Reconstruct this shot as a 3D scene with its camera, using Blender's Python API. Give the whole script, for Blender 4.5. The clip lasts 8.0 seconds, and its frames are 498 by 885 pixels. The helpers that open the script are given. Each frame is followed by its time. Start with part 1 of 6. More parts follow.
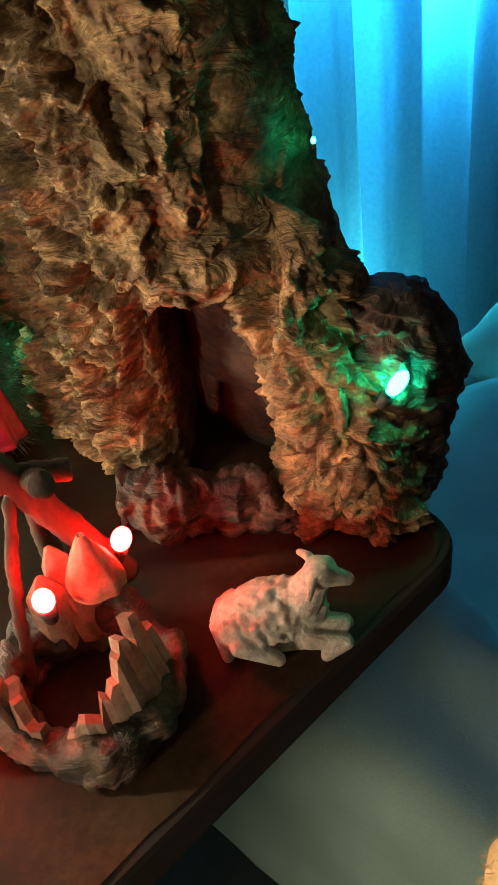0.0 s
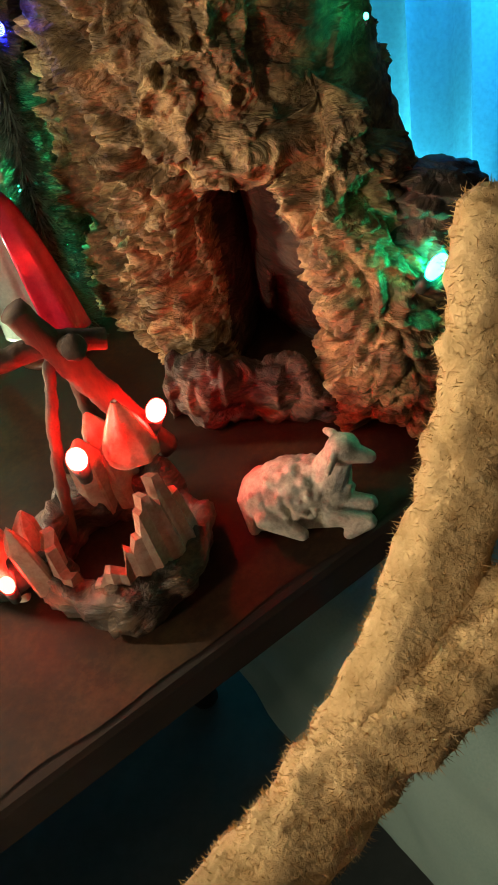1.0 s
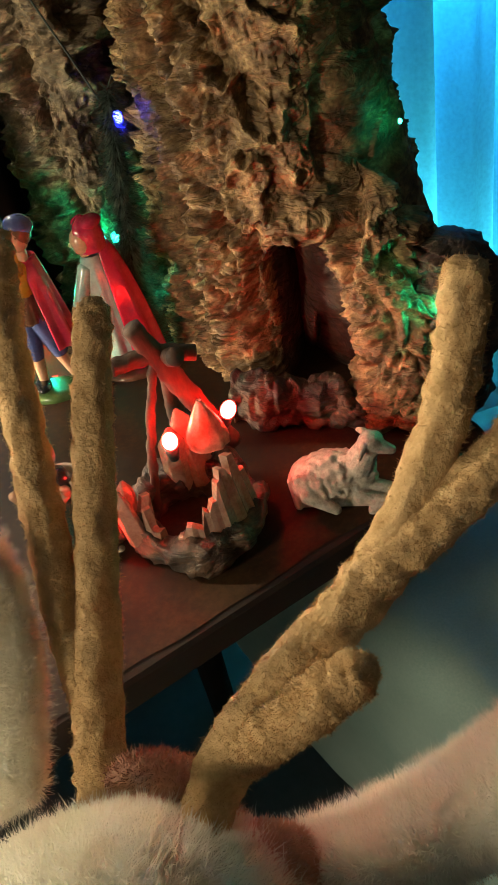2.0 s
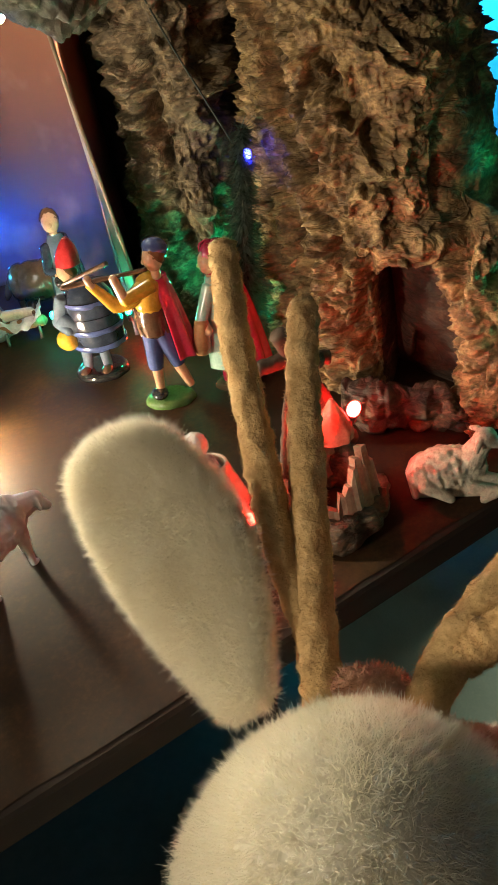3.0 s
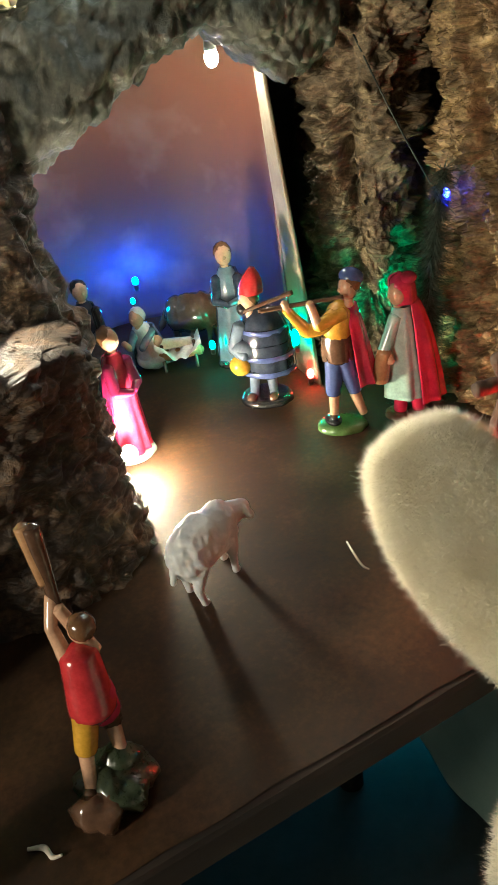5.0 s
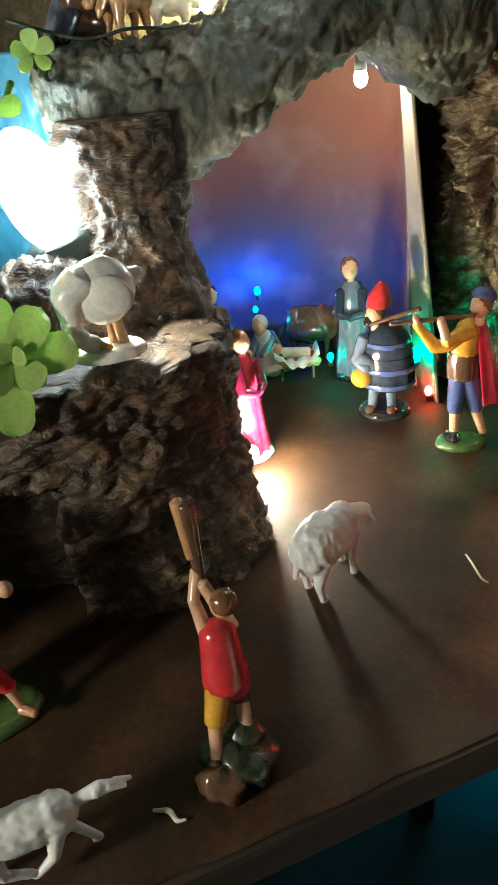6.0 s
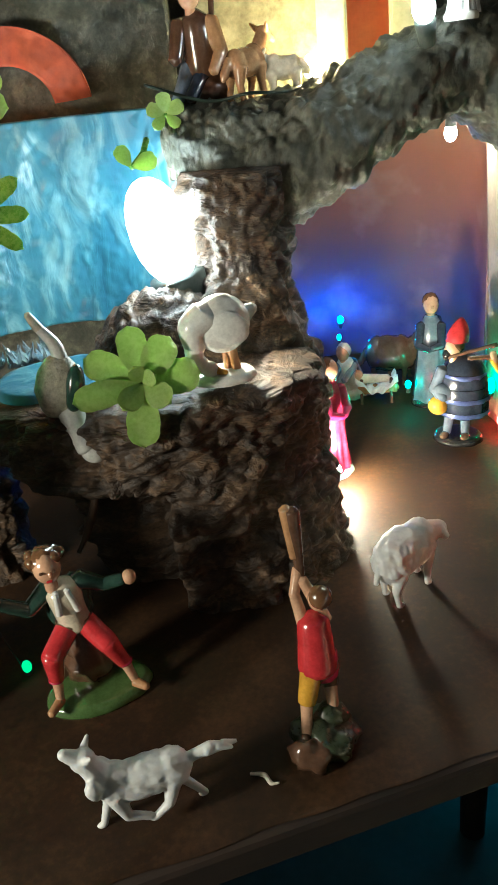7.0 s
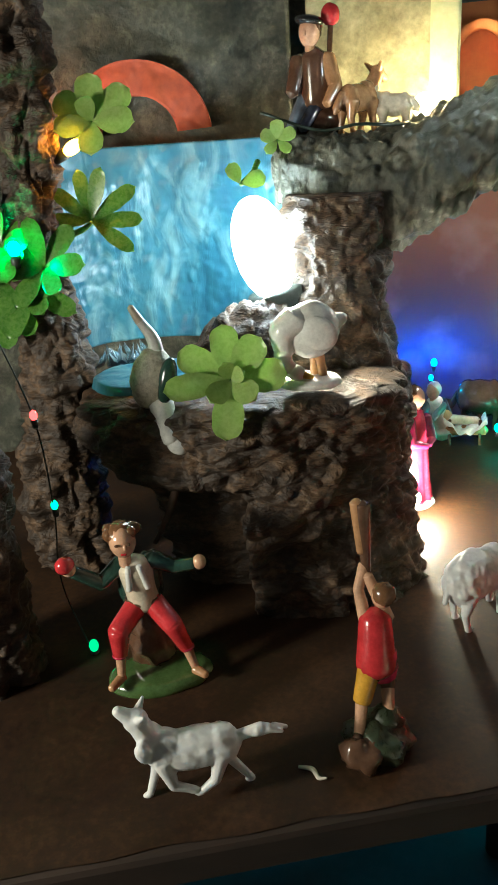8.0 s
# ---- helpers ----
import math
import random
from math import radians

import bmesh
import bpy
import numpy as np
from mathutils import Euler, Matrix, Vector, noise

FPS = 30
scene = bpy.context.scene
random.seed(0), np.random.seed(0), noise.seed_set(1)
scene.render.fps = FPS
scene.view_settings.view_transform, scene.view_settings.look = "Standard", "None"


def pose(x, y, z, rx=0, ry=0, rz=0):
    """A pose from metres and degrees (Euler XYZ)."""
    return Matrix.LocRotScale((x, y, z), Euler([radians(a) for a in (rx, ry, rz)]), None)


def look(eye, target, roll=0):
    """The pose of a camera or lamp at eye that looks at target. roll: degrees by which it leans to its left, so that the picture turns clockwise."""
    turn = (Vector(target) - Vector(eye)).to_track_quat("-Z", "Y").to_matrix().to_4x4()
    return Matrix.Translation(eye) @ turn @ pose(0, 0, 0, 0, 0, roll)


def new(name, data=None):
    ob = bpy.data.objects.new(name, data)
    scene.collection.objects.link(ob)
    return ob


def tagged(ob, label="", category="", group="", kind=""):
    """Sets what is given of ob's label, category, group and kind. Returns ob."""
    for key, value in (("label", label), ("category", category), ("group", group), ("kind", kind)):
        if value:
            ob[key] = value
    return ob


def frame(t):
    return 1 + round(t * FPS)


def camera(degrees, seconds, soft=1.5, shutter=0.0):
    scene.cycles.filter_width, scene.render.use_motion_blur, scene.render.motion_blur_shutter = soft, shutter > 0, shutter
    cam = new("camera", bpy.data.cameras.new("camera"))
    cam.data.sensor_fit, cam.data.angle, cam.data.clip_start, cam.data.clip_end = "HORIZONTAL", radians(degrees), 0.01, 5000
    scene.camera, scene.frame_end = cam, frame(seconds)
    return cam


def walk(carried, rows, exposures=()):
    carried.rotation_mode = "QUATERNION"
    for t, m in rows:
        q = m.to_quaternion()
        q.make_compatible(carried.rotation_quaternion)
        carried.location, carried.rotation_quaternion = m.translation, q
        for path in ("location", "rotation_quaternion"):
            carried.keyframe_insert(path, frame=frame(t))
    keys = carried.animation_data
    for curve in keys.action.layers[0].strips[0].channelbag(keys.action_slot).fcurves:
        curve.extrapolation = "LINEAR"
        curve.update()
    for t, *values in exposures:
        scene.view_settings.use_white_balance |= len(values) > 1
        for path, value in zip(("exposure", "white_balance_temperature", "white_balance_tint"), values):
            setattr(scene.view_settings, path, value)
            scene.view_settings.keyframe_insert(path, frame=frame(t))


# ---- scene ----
cam = camera(34.5, 8.0)
PATH = [
    (0, (0.03, 0.014, 0.251), (-0.034, 1.546, -1.033), -9.4),
    (0.5, (0.039, 0.013, 0.235), (-0.172, 1.485, -1.103), -12.2),
    (1, (0.057, -0.007, 0.234), (-0.296, 1.428, -1.114), -14.5),
    (1.2, (0.062, -0.024, 0.238), (-0.305, 1.44, -1.074), -14.4),
    (2.3, (0.048, -0.115, 0.291), (-0.347, 1.403, -0.95), -11.9),
    (2.5, (0.036, -0.13, 0.295), (-0.361, 1.403, -0.926), -11.8),
    (3, (0.0, -0.151, 0.302), (-0.391, 1.417, -0.877), -11.2),
    (3.5, (-0.033, -0.165, 0.303), (-0.408, 1.426, -0.85), -10.1),
    (4, (-0.063, -0.172, 0.299), (-0.434, 1.441, -0.825), -9.6),
    (4.2, (-0.075, -0.176, 0.3), (-0.439, 1.444, -0.815), -9.4),
    (5.3, (-0.101, -0.199, 0.302), (-0.618, 1.449, -0.706), -8.6),
    (5.5, (-0.106, -0.203, 0.304), (-0.661, 1.441, -0.691), -8.3),
    (6, (-0.122, -0.219, 0.301), (-0.761, 1.413, -0.664), -7.2),
    (6.5, (-0.129, -0.249, 0.317), (-0.846, 1.357, -0.635), -6.8),
    (7, (-0.123, -0.273, 0.331), (-0.898, 1.327, -0.583), -6.6),
    (7.5, (-0.1, -0.301, 0.326), (-0.929, 1.316, -0.509), -5.8),
    (8, (-0.107, -0.296, 0.301), (-1.104, 1.27, -0.445), -4.1),
]
walk(cam, [(t, look(eye, target, roll)) for t, eye, target, roll in PATH],
     ((0.0, 0.0, 6500, 10), (4.0, 0.0, 6350, 10), (5.5, 0.05, 5650, 4), (8.0, 0.05, 5500, 3)))

# strengths of the landscape's lamps
LAMP_MAIN, LAMP_PATH, LAMP_CAVE, LAMP_STABLE, LAMP_RIDGE = 46.0, 1500.0, 480.0, 280.0, 110.0
LAMP_BLUE, LAMP_CYAN, LAMP_GREEN, LAMP_RED, LAMP_ORANGE = 300.0, 170.0, 120.0, 120.0, 90.0

# ---- world and exposure ----
scene.view_settings.exposure = 0.0
world = bpy.data.worlds.new("room_dusk")
world.use_nodes = True
world.node_tree.nodes["Background"].inputs[0].default_value = (0.30, 0.36, 0.45, 1)
world.node_tree.nodes["Background"].inputs[1].default_value = 0.008
scene.world = world

# the table's own axes: along the front edge, and from the edge inwards
EDGE = Vector((-0.098, 0.063, 0.0))
ALONG = Vector((0.762, 0.648, 0.0))
INWARD = Vector((-0.648, 0.762, 0.0))
EDGE_DEG = math.degrees(math.atan2(0.648, 0.762))
FLOOR = -0.74


def on_table(u, v, z=0.0):
    return EDGE + ALONG * u + INWARD * v + Vector((0, 0, z))


# ---- materials ----
def material(name, rough=0.6, metal=0.0):
    m = bpy.data.materials.new(name)
    m.use_nodes = True
    b = m.node_tree.nodes["Principled BSDF"]
    b.inputs["Roughness"].default_value = rough
    b.inputs["Metallic"].default_value = metal
    return m, m.node_tree, b


def mottled(name, dark, light, scale=60.0, rough=0.6, bump=0.3, fine=6.0, stretch=(1, 1, 1), coat=0.0, mid=None, gloss_var=0.15, metal=0.0, bump_dist=0.002):
    """Two scales of noise in colour, gloss and relief, at true size."""
    m, nt, b = material(name, rough, metal)
    n, l = nt.nodes, nt.links
    co = n.new("ShaderNodeTexCoord")
    mp = n.new("ShaderNodeMapping")
    mp.inputs["Scale"].default_value = stretch
    l.new(co.outputs["Object"], mp.inputs["Vector"])
    big, small = n.new("ShaderNodeTexNoise"), n.new("ShaderNodeTexNoise")
    big.inputs["Scale"].default_value, big.inputs["Detail"].default_value = scale, 6
    small.inputs["Scale"].default_value, small.inputs["Detail"].default_value = scale * fine, 8
    small.inputs["Roughness"].default_value = 0.65
    for t in (big, small):
        l.new(mp.outputs["Vector"], t.inputs["Vector"])
    mix = n.new("ShaderNodeMix")
    mix.data_type = "FLOAT"
    mix.inputs[0].default_value = 0.4
    l.new(big.outputs["Fac"], mix.inputs[2])
    l.new(small.outputs["Fac"], mix.inputs[3])
    ramp = n.new("ShaderNodeValToRGB")
    ramp.color_ramp.elements[0].position, ramp.color_ramp.elements[1].position = 0.34, 0.66
    ramp.color_ramp.elements[0].color, ramp.color_ramp.elements[1].color = (*dark, 1), (*light, 1)
    if mid:
        e = ramp.color_ramp.elements.new(0.5)
        e.color = (*mid, 1)
    l.new(mix.outputs[0], ramp.inputs["Fac"])
    l.new(ramp.outputs["Color"], b.inputs["Base Color"])
    rr = n.new("ShaderNodeMapRange")
    rr.inputs["To Min"].default_value, rr.inputs["To Max"].default_value = max(0.02, rough - gloss_var), min(1.0, rough + gloss_var)
    l.new(small.outputs["Fac"], rr.inputs["Value"])
    l.new(rr.outputs["Result"], b.inputs["Roughness"])
    bp = n.new("ShaderNodeBump")
    bp.inputs["Strength"].default_value, bp.inputs["Distance"].default_value = bump, bump_dist
    l.new(mix.outputs[0], bp.inputs["Height"])
    l.new(bp.outputs["Normal"], b.inputs["Normal"])
    b.inputs["Coat Weight"].default_value = coat
    b.inputs["Coat Roughness"].default_value = 0.12
    return m


def glowing(name, colour, strength):
    m, nt, b = material(name, 0.3)
    b.inputs["Base Color"].default_value = (*colour, 1)
    b.inputs["Emission Color"].default_value = (*colour, 1)
    b.inputs["Emission Strength"].default_value = strength
    return m


def paint(name, c, rough=0.16, bump=0.3):
    """Glossy hand-painted plaster with brush unevenness."""
    dark = tuple(v * 0.72 for v in c)
    light = tuple(min(0.9, v * 1.18 + 0.01) for v in c)
    return mottled(name, dark, light, 120, rough, bump, 5, coat=0.8, bump_dist=0.0008)


M = {}


def bark_material(name, dark, mid, light, rough=0.75, layer=0.9):
    """Cork: flaky horizontal layers and crumbly grain."""
    m = mottled(name, dark, light, 65, rough, 0.5, 4.5, (1, 1, 1.4), mid=mid, bump_dist=0.002)
    n, l = m.node_tree.nodes, m.node_tree.links
    b = n["Principled BSDF"]
    first = b.inputs["Normal"].links[0].from_node
    co, mp = n.new("ShaderNodeTexCoord"), n.new("ShaderNodeMapping")
    mp.inputs["Scale"].default_value = (1, 1, 2.6)
    l.new(co.outputs["Object"], mp.inputs["Vector"])
    t = n.new("ShaderNodeTexNoise")
    t.inputs["Scale"].default_value, t.inputs["Detail"].default_value, t.inputs["Roughness"].default_value = 38, 5, 0.55
    t.inputs["Distortion"].default_value = 0.8
    l.new(mp.outputs["Vector"], t.inputs["Vector"])
    step = n.new("ShaderNodeValToRGB")
    step.color_ramp.elements[0].position, step.color_ramp.elements[1].position = 0.36, 0.62
    l.new(t.outputs["Fac"], step.inputs["Fac"])
    bp = n.new("ShaderNodeBump")
    bp.inputs["Strength"].default_value, bp.inputs["Distance"].default_value = layer, 0.0030
    l.new(step.outputs["Color"], bp.inputs["Height"])
    l.new(first.outputs["Normal"], bp.inputs["Normal"])
    l.new(bp.outputs["Normal"], b.inputs["Normal"])
    return m


M["bark"] = bark_material("cork_bark", (0.046, 0.026, 0.010), (0.185, 0.115, 0.048), (0.52, 0.36, 0.165), 0.64, 0.75)
# reddish inner cork, its colour darkened to stand for the hollow's shade
M["bark_inner_shade"] = bark_material("inner_cork_shade", (0.014, 0.007, 0.005), (0.045, 0.022, 0.014), (0.11, 0.056, 0.034), 0.7, 0.8)
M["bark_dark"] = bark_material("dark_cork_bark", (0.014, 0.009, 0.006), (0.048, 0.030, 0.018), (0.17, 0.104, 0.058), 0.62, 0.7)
M["bark_strip"] = bark_material("moss_bark", (0.034, 0.028, 0.016), (0.12, 0.090, 0.050), (0.34, 0.26, 0.15), 0.7, 0.7)
M["rock_paper"] = mottled("crumpled_rock_paper", (0.026, 0.030, 0.023), (0.16, 0.155, 0.11), 45, 0.45, 1.0, 5, mid=(0.066, 0.068, 0.050), bump_dist=0.004)
M["table"] = mottled("brown_paper_top", (0.013, 0.006, 0.003), (0.068, 0.033, 0.013), 17, 0.68, 0.4, 16, coat=0.0, mid=(0.030, 0.0145, 0.006), bump_dist=0.0008)
M["table"].node_tree.nodes["Principled BSDF"].inputs["Specular IOR Level"].default_value = 0.22
M["table_edge"] = mottled("dark_table_wood", (0.010, 0.006, 0.004), (0.036, 0.020, 0.012), 30, 0.88, 0.4, 6, (0.3, 1, 1))
M["floor"] = mottled("dark_floor", (0.035, 0.045, 0.045), (0.075, 0.085, 0.082), 5, 0.4, 0.2, 10)
M["wall"] = mottled("room_plaster", (0.28, 0.29, 0.30), (0.36, 0.37, 0.38), 4, 0.8, 0.2, 20)
M["sofa"] = mottled("pale_fabric", (0.26, 0.40, 0.34), (0.42, 0.56, 0.48), 9, 0.95, 0.5, 60, bump_dist=0.002)
M["skin"] = paint("painted_skin", (0.62, 0.36, 0.22))
M["hair"] = paint("painted_brown_hair", (0.16, 0.075, 0.03))
M["red"] = paint("painted_red", (0.55, 0.03, 0.035))
M["crimson"] = paint("painted_crimson", (0.50, 0.02, 0.07))
M["magenta"] = paint("painted_magenta", (0.30, 0.008, 0.075))
M["yellow"] = paint("painted_ochre", (0.62, 0.33, 0.03))
M["blue"] = paint("painted_blue", (0.07, 0.10, 0.26))
M["greyblue"] = paint("painted_grey_blue", (0.14, 0.18, 0.24))
M["navy"] = paint("painted_dark_blue", (0.025, 0.035, 0.06))
M["brown"] = paint("painted_brown", (0.11, 0.055, 0.03))
M["black"] = paint("painted_black", (0.012, 0.012, 0.014))
M["moss"] = paint("painted_dark_moss", (0.030, 0.042, 0.018), 0.3)
M["green"] = paint("painted_moss_green", (0.07, 0.13, 0.035))
M["bottle"] = paint("painted_bottle_green", (0.02, 0.055, 0.04))
M["teal"] = paint("painted_pale_teal", (0.36, 0.55, 0.48))
M["white"] = paint("painted_white", (0.74, 0.73, 0.69), 0.4)
M["cream"] = paint("painted_cream", (0.66, 0.58, 0.44))
M["tan"] = paint("painted_tan", (0.45, 0.24, 0.11))
M["wool"] = mottled("cream_grey_wool", (0.30, 0.27, 0.21), (0.66, 0.60, 0.48), 320, 0.6, 0.8, 3, bump_dist=0.0015)
M["plastic_white"] = mottled("matt_white_plastic", (0.66, 0.66, 0.66), (0.80, 0.80, 0.79), 90, 0.42, 0.3, 4, bump_dist=0.0008)
_pb = M["plastic_white"].node_tree.nodes["Principled BSDF"]
_pb.inputs["Subsurface Weight"].default_value, _pb.inputs["Subsurface Radius"].default_value = 0.35, (0.006, 0.005, 0.004)
M["stick"] = mottled("twig_bark", (0.025, 0.013, 0.009), (0.10, 0.055, 0.032), 150, 0.8, 0.7, 3, (1, 1, 0.3), bump_dist=0.001)
M["felt"] = mottled("tan_felt", (0.48, 0.29, 0.11), (0.74, 0.50, 0.24), 130, 0.95, 0.9, 4, bump_dist=0.002)
M["pink"] = mottled("pink_plush", (0.55, 0.28, 0.18), (0.72, 0.42, 0.30), 150, 0.95, 0.6, 4)
M["fur"] = mottled("cream_fur", (0.90, 0.85, 0.72), (0.95, 0.92, 0.83), 60, 0.8, 0.3, 6)
M["fur_under"] = mottled("cream_fur_cloth", (0.90, 0.85, 0.74), (0.95, 0.92, 0.84), 90, 0.95, 0.5, 5)
def see_through(m, share):
    nt = m.node_tree
    n, k = nt.nodes, nt.links
    b = n["Principled BSDF"]
    tr, mx = n.new("ShaderNodeBsdfTranslucent"), n.new("ShaderNodeMixShader")
    k.new(b.inputs["Base Color"].links[0].from_socket, tr.inputs["Color"])
    mx.inputs[0].default_value = share
    k.new(b.outputs["BSDF"], mx.inputs[1])
    k.new(tr.outputs["BSDF"], mx.inputs[2])
    k.new(mx.outputs["Shader"], n["Material Output"].inputs["Surface"])


see_through(M["fur"], 0.5)
M["eye"] = paint("black_glass_eye", (0.01, 0.008, 0.008), 0.06)
M["cable"] = mottled("dark_green_cable", (0.006, 0.014, 0.010), (0.02, 0.035, 0.026), 80, 0.4, 0.2)
M["socket"] = mottled("lamp_socket", (0.02, 0.03, 0.025), (0.06, 0.07, 0.06), 80, 0.4, 0.2)
M["needle"] = mottled("dark_tinsel_needles", (0.012, 0.03, 0.018), (0.20, 0.26, 0.21), 200, 0.2, 0.1)
M["card"] = mottled("cream_card", (0.22, 0.18, 0.12), (0.38, 0.32, 0.23), 30, 0.6, 0.2, 8)
M["straw"] = mottled("straw_white", (0.5, 0.45, 0.35), (0.75, 0.7, 0.6), 100, 0.6, 0.2)
M["stone"] = mottled("hut_stone", (0.16, 0.15, 0.09), (0.46, 0.42, 0.27), 50, 0.85, 0.8, 5, mid=(0.30, 0.28, 0.17))
M["plaster_green"] = mottled("hut_pillar_plaster", (0.36, 0.36, 0.20), (0.58, 0.56, 0.34), 30, 0.7, 0.3)
M["orange"] = mottled("orange_paper", (0.42, 0.11, 0.025), (0.62, 0.22, 0.06), 18, 0.75, 0.2)
M["redrock"] = mottled("red_rock_paper", (0.20, 0.035, 0.02), (0.50, 0.10, 0.035), 22, 0.75, 0.5)


def water_material():
    m, nt, b = material("painted_waterfall", 0.32)
    n, l = nt.nodes, nt.links
    co, mp = n.new("ShaderNodeTexCoord"), n.new("ShaderNodeMapping")
    mp.inputs["Scale"].default_value = (1, 1, 0.35)
    t = n.new("ShaderNodeTexNoise")
    t.inputs["Scale"].default_value, t.inputs["Detail"].default_value, t.inputs["Distortion"].default_value = 45, 8, 1.2
    r = n.new("ShaderNodeValToRGB")
    r.color_ramp.elements[0].position, r.color_ramp.elements[1].position = 0.26, 0.78
    r.color_ramp.elements[0].color, r.color_ramp.elements[1].color = (0.03, 0.13, 0.21, 1), (0.24, 0.42, 0.45, 1)
    e = r.color_ramp.elements.new(0.5)
    e.color = (0.045, 0.17, 0.24, 1)
    bp = n.new("ShaderNodeBump")
    bp.inputs["Strength"].default_value, bp.inputs["Distance"].default_value = 0.7, 0.003
    l.new(co.outputs["Object"], mp.inputs["Vector"])
    l.new(mp.outputs["Vector"], t.inputs["Vector"])
    l.new(t.outputs["Fac"], r.inputs["Fac"])
    l.new(r.outputs["Color"], b.inputs["Base Color"])
    l.new(t.outputs["Fac"], bp.inputs["Height"])
    l.new(bp.outputs["Normal"], b.inputs["Normal"])
    return m


def backdrop_material():
    """Painted evening sky: reddish brown with soft rosy clouds and a violet foot."""
    m, nt, b = material("painted_evening_sky", 0.55)
    n, l = nt.nodes, nt.links
    co, sep = n.new("ShaderNodeTexCoord"), n.new("ShaderNodeSeparateXYZ")
    l.new(co.outputs["Object"], sep.inputs["Vector"])
    t = n.new("ShaderNodeTexNoise")
    t.inputs["Scale"].default_value, t.inputs["Detail"].default_value = 14, 5
    l.new(co.outputs["Object"], t.inputs["Vector"])
    add = n.new("ShaderNodeMath")
    add.operation = "MULTIPLY_ADD"
    add.inputs[1].default_value = 0.10
    l.new(t.outputs["Fac"], add.inputs[0])
    l.new(sep.outputs["Z"], add.inputs[2])
    r = n.new("ShaderNodeValToRGB")
    els = r.color_ramp.elements
    els[0].position, els[0].color = 0.05, (0.11, 0.08, 0.13, 1)
    els[1].position, els[1].color = 0.31, (0.28, 0.15, 0.085, 1)
    for p, c in ((0.13, (0.13, 0.07, 0.085, 1)), (0.19, (0.20, 0.085, 0.065, 1)), (0.25, (0.26, 0.10, 0.055, 1))):
        e = els.new(p)
        e.color = c
    l.new(add.outputs[0], r.inputs["Fac"])
    c2 = n.new("ShaderNodeTexNoise")
    c2.inputs["Scale"].default_value, c2.inputs["Detail"].default_value = 15, 4
    l.new(co.outputs["Object"], c2.inputs["Vector"])
    cr = n.new("ShaderNodeMapRange")
    cr.inputs["From Min"].default_value, cr.inputs["From Max"].default_value = 0.54, 0.80
    l.new(c2.outputs["Fac"], cr.inputs["Value"])
    mx = n.new("ShaderNodeMix")
    mx.data_type = "RGBA"
    mx.inputs[7].default_value = (0.36, 0.22, 0.18, 1)
    l.new(cr.outputs["Result"], mx.inputs[0])
    l.new(r.outputs["Color"], mx.inputs[6])
    l.new(mx.outputs[2], b.inputs["Base Color"])
    return m


def leaf_material(name, dark, light):
    m = mottled(name, dark, light, 70, 0.28, 0.3, 6, coat=0.2, bump_dist=0.0006)
    b = m.node_tree.nodes["Principled BSDF"]
    b.inputs["Subsurface Weight"].default_value = 0.35
    b.inputs["Subsurface Radius"].default_value = (0.004, 0.006, 0.001)
    return m


def crystal_material():
    m = mottled("rosy_crystal", (0.42, 0.23, 0.16), (0.66, 0.46, 0.34), 120, 0.16, 0.4, 4, bump_dist=0.001)
    b = m.node_tree.nodes["Principled BSDF"]
    b.inputs["Transmission Weight"].default_value = 0.35
    b.inputs["Subsurface Weight"].default_value = 0.3
    b.inputs["Subsurface Radius"].default_value = (0.01, 0.005, 0.004)
    return m


def film_material():
    m, nt, b = material("clear_film", 0.06)
    b.inputs["Base Color"].default_value = (0.72, 0.88, 0.95, 1)
    b.inputs["Transmission Weight"].default_value = 0.75
    b.inputs["IOR"].default_value = 1.3
    return m


def curtain_material():
    m, nt, b = material("curtain_cloth", 0.85)
    n, l = nt.nodes, nt.links
    co, t = n.new("ShaderNodeTexCoord"), n.new("ShaderNodeTexNoise")
    t.inputs["Scale"].default_value, t.inputs["Detail"].default_value = 160, 4
    r = n.new("ShaderNodeValToRGB")
    r.color_ramp.elements[0].color, r.color_ramp.elements[1].color = (0.34, 0.40, 0.46, 1), (0.58, 0.64, 0.70, 1)
    l.new(co.outputs["Object"], t.inputs["Vector"])
    l.new(t.outputs["Fac"], r.inputs["Fac"])
    l.new(r.outputs["Color"], b.inputs["Base Color"])
    tr, add = n.new("ShaderNodeBsdfTranslucent"), n.new("ShaderNodeMixShader")
    l.new(r.outputs["Color"], tr.inputs["Color"])
    add.inputs[0].default_value = 0.6
    l.new(b.outputs["BSDF"], add.inputs[1])
    l.new(tr.outputs["BSDF"], add.inputs[2])
    l.new(add.outputs["Shader"], n["Material Output"].inputs["Surface"])
    return m


M["water"] = water_material()
M["backdrop"] = backdrop_material()
M["leaf"] = leaf_material("jade_leaf", (0.34, 0.50, 0.13), (0.52, 0.66, 0.24))
M["leaf_grass"] = leaf_material("grass_green_leaf", (0.06, 0.20, 0.03), (0.20, 0.38, 0.07))
M["crystal"] = crystal_material()
M["film"] = film_material()
M["curtain"] = curtain_material()
see_through(M["leaf"], 0.45)
see_through(M["leaf_grass"], 0.3)


# ---- mesh helpers ----
def mesh_from(name, verts, faces, mats, smooth=True, mat_ids=None):
    me = bpy.data.meshes.new(name)
    me.from_pydata([tuple(v) for v in verts], [], faces)
    for m in mats:
        me.materials.append(m)
    if mat_ids is not None:
        me.polygons.foreach_set("material_index", mat_ids)
    me.polygons.foreach_set("use_smooth", [smooth] * len(me.polygons))
    me.update()
    return me


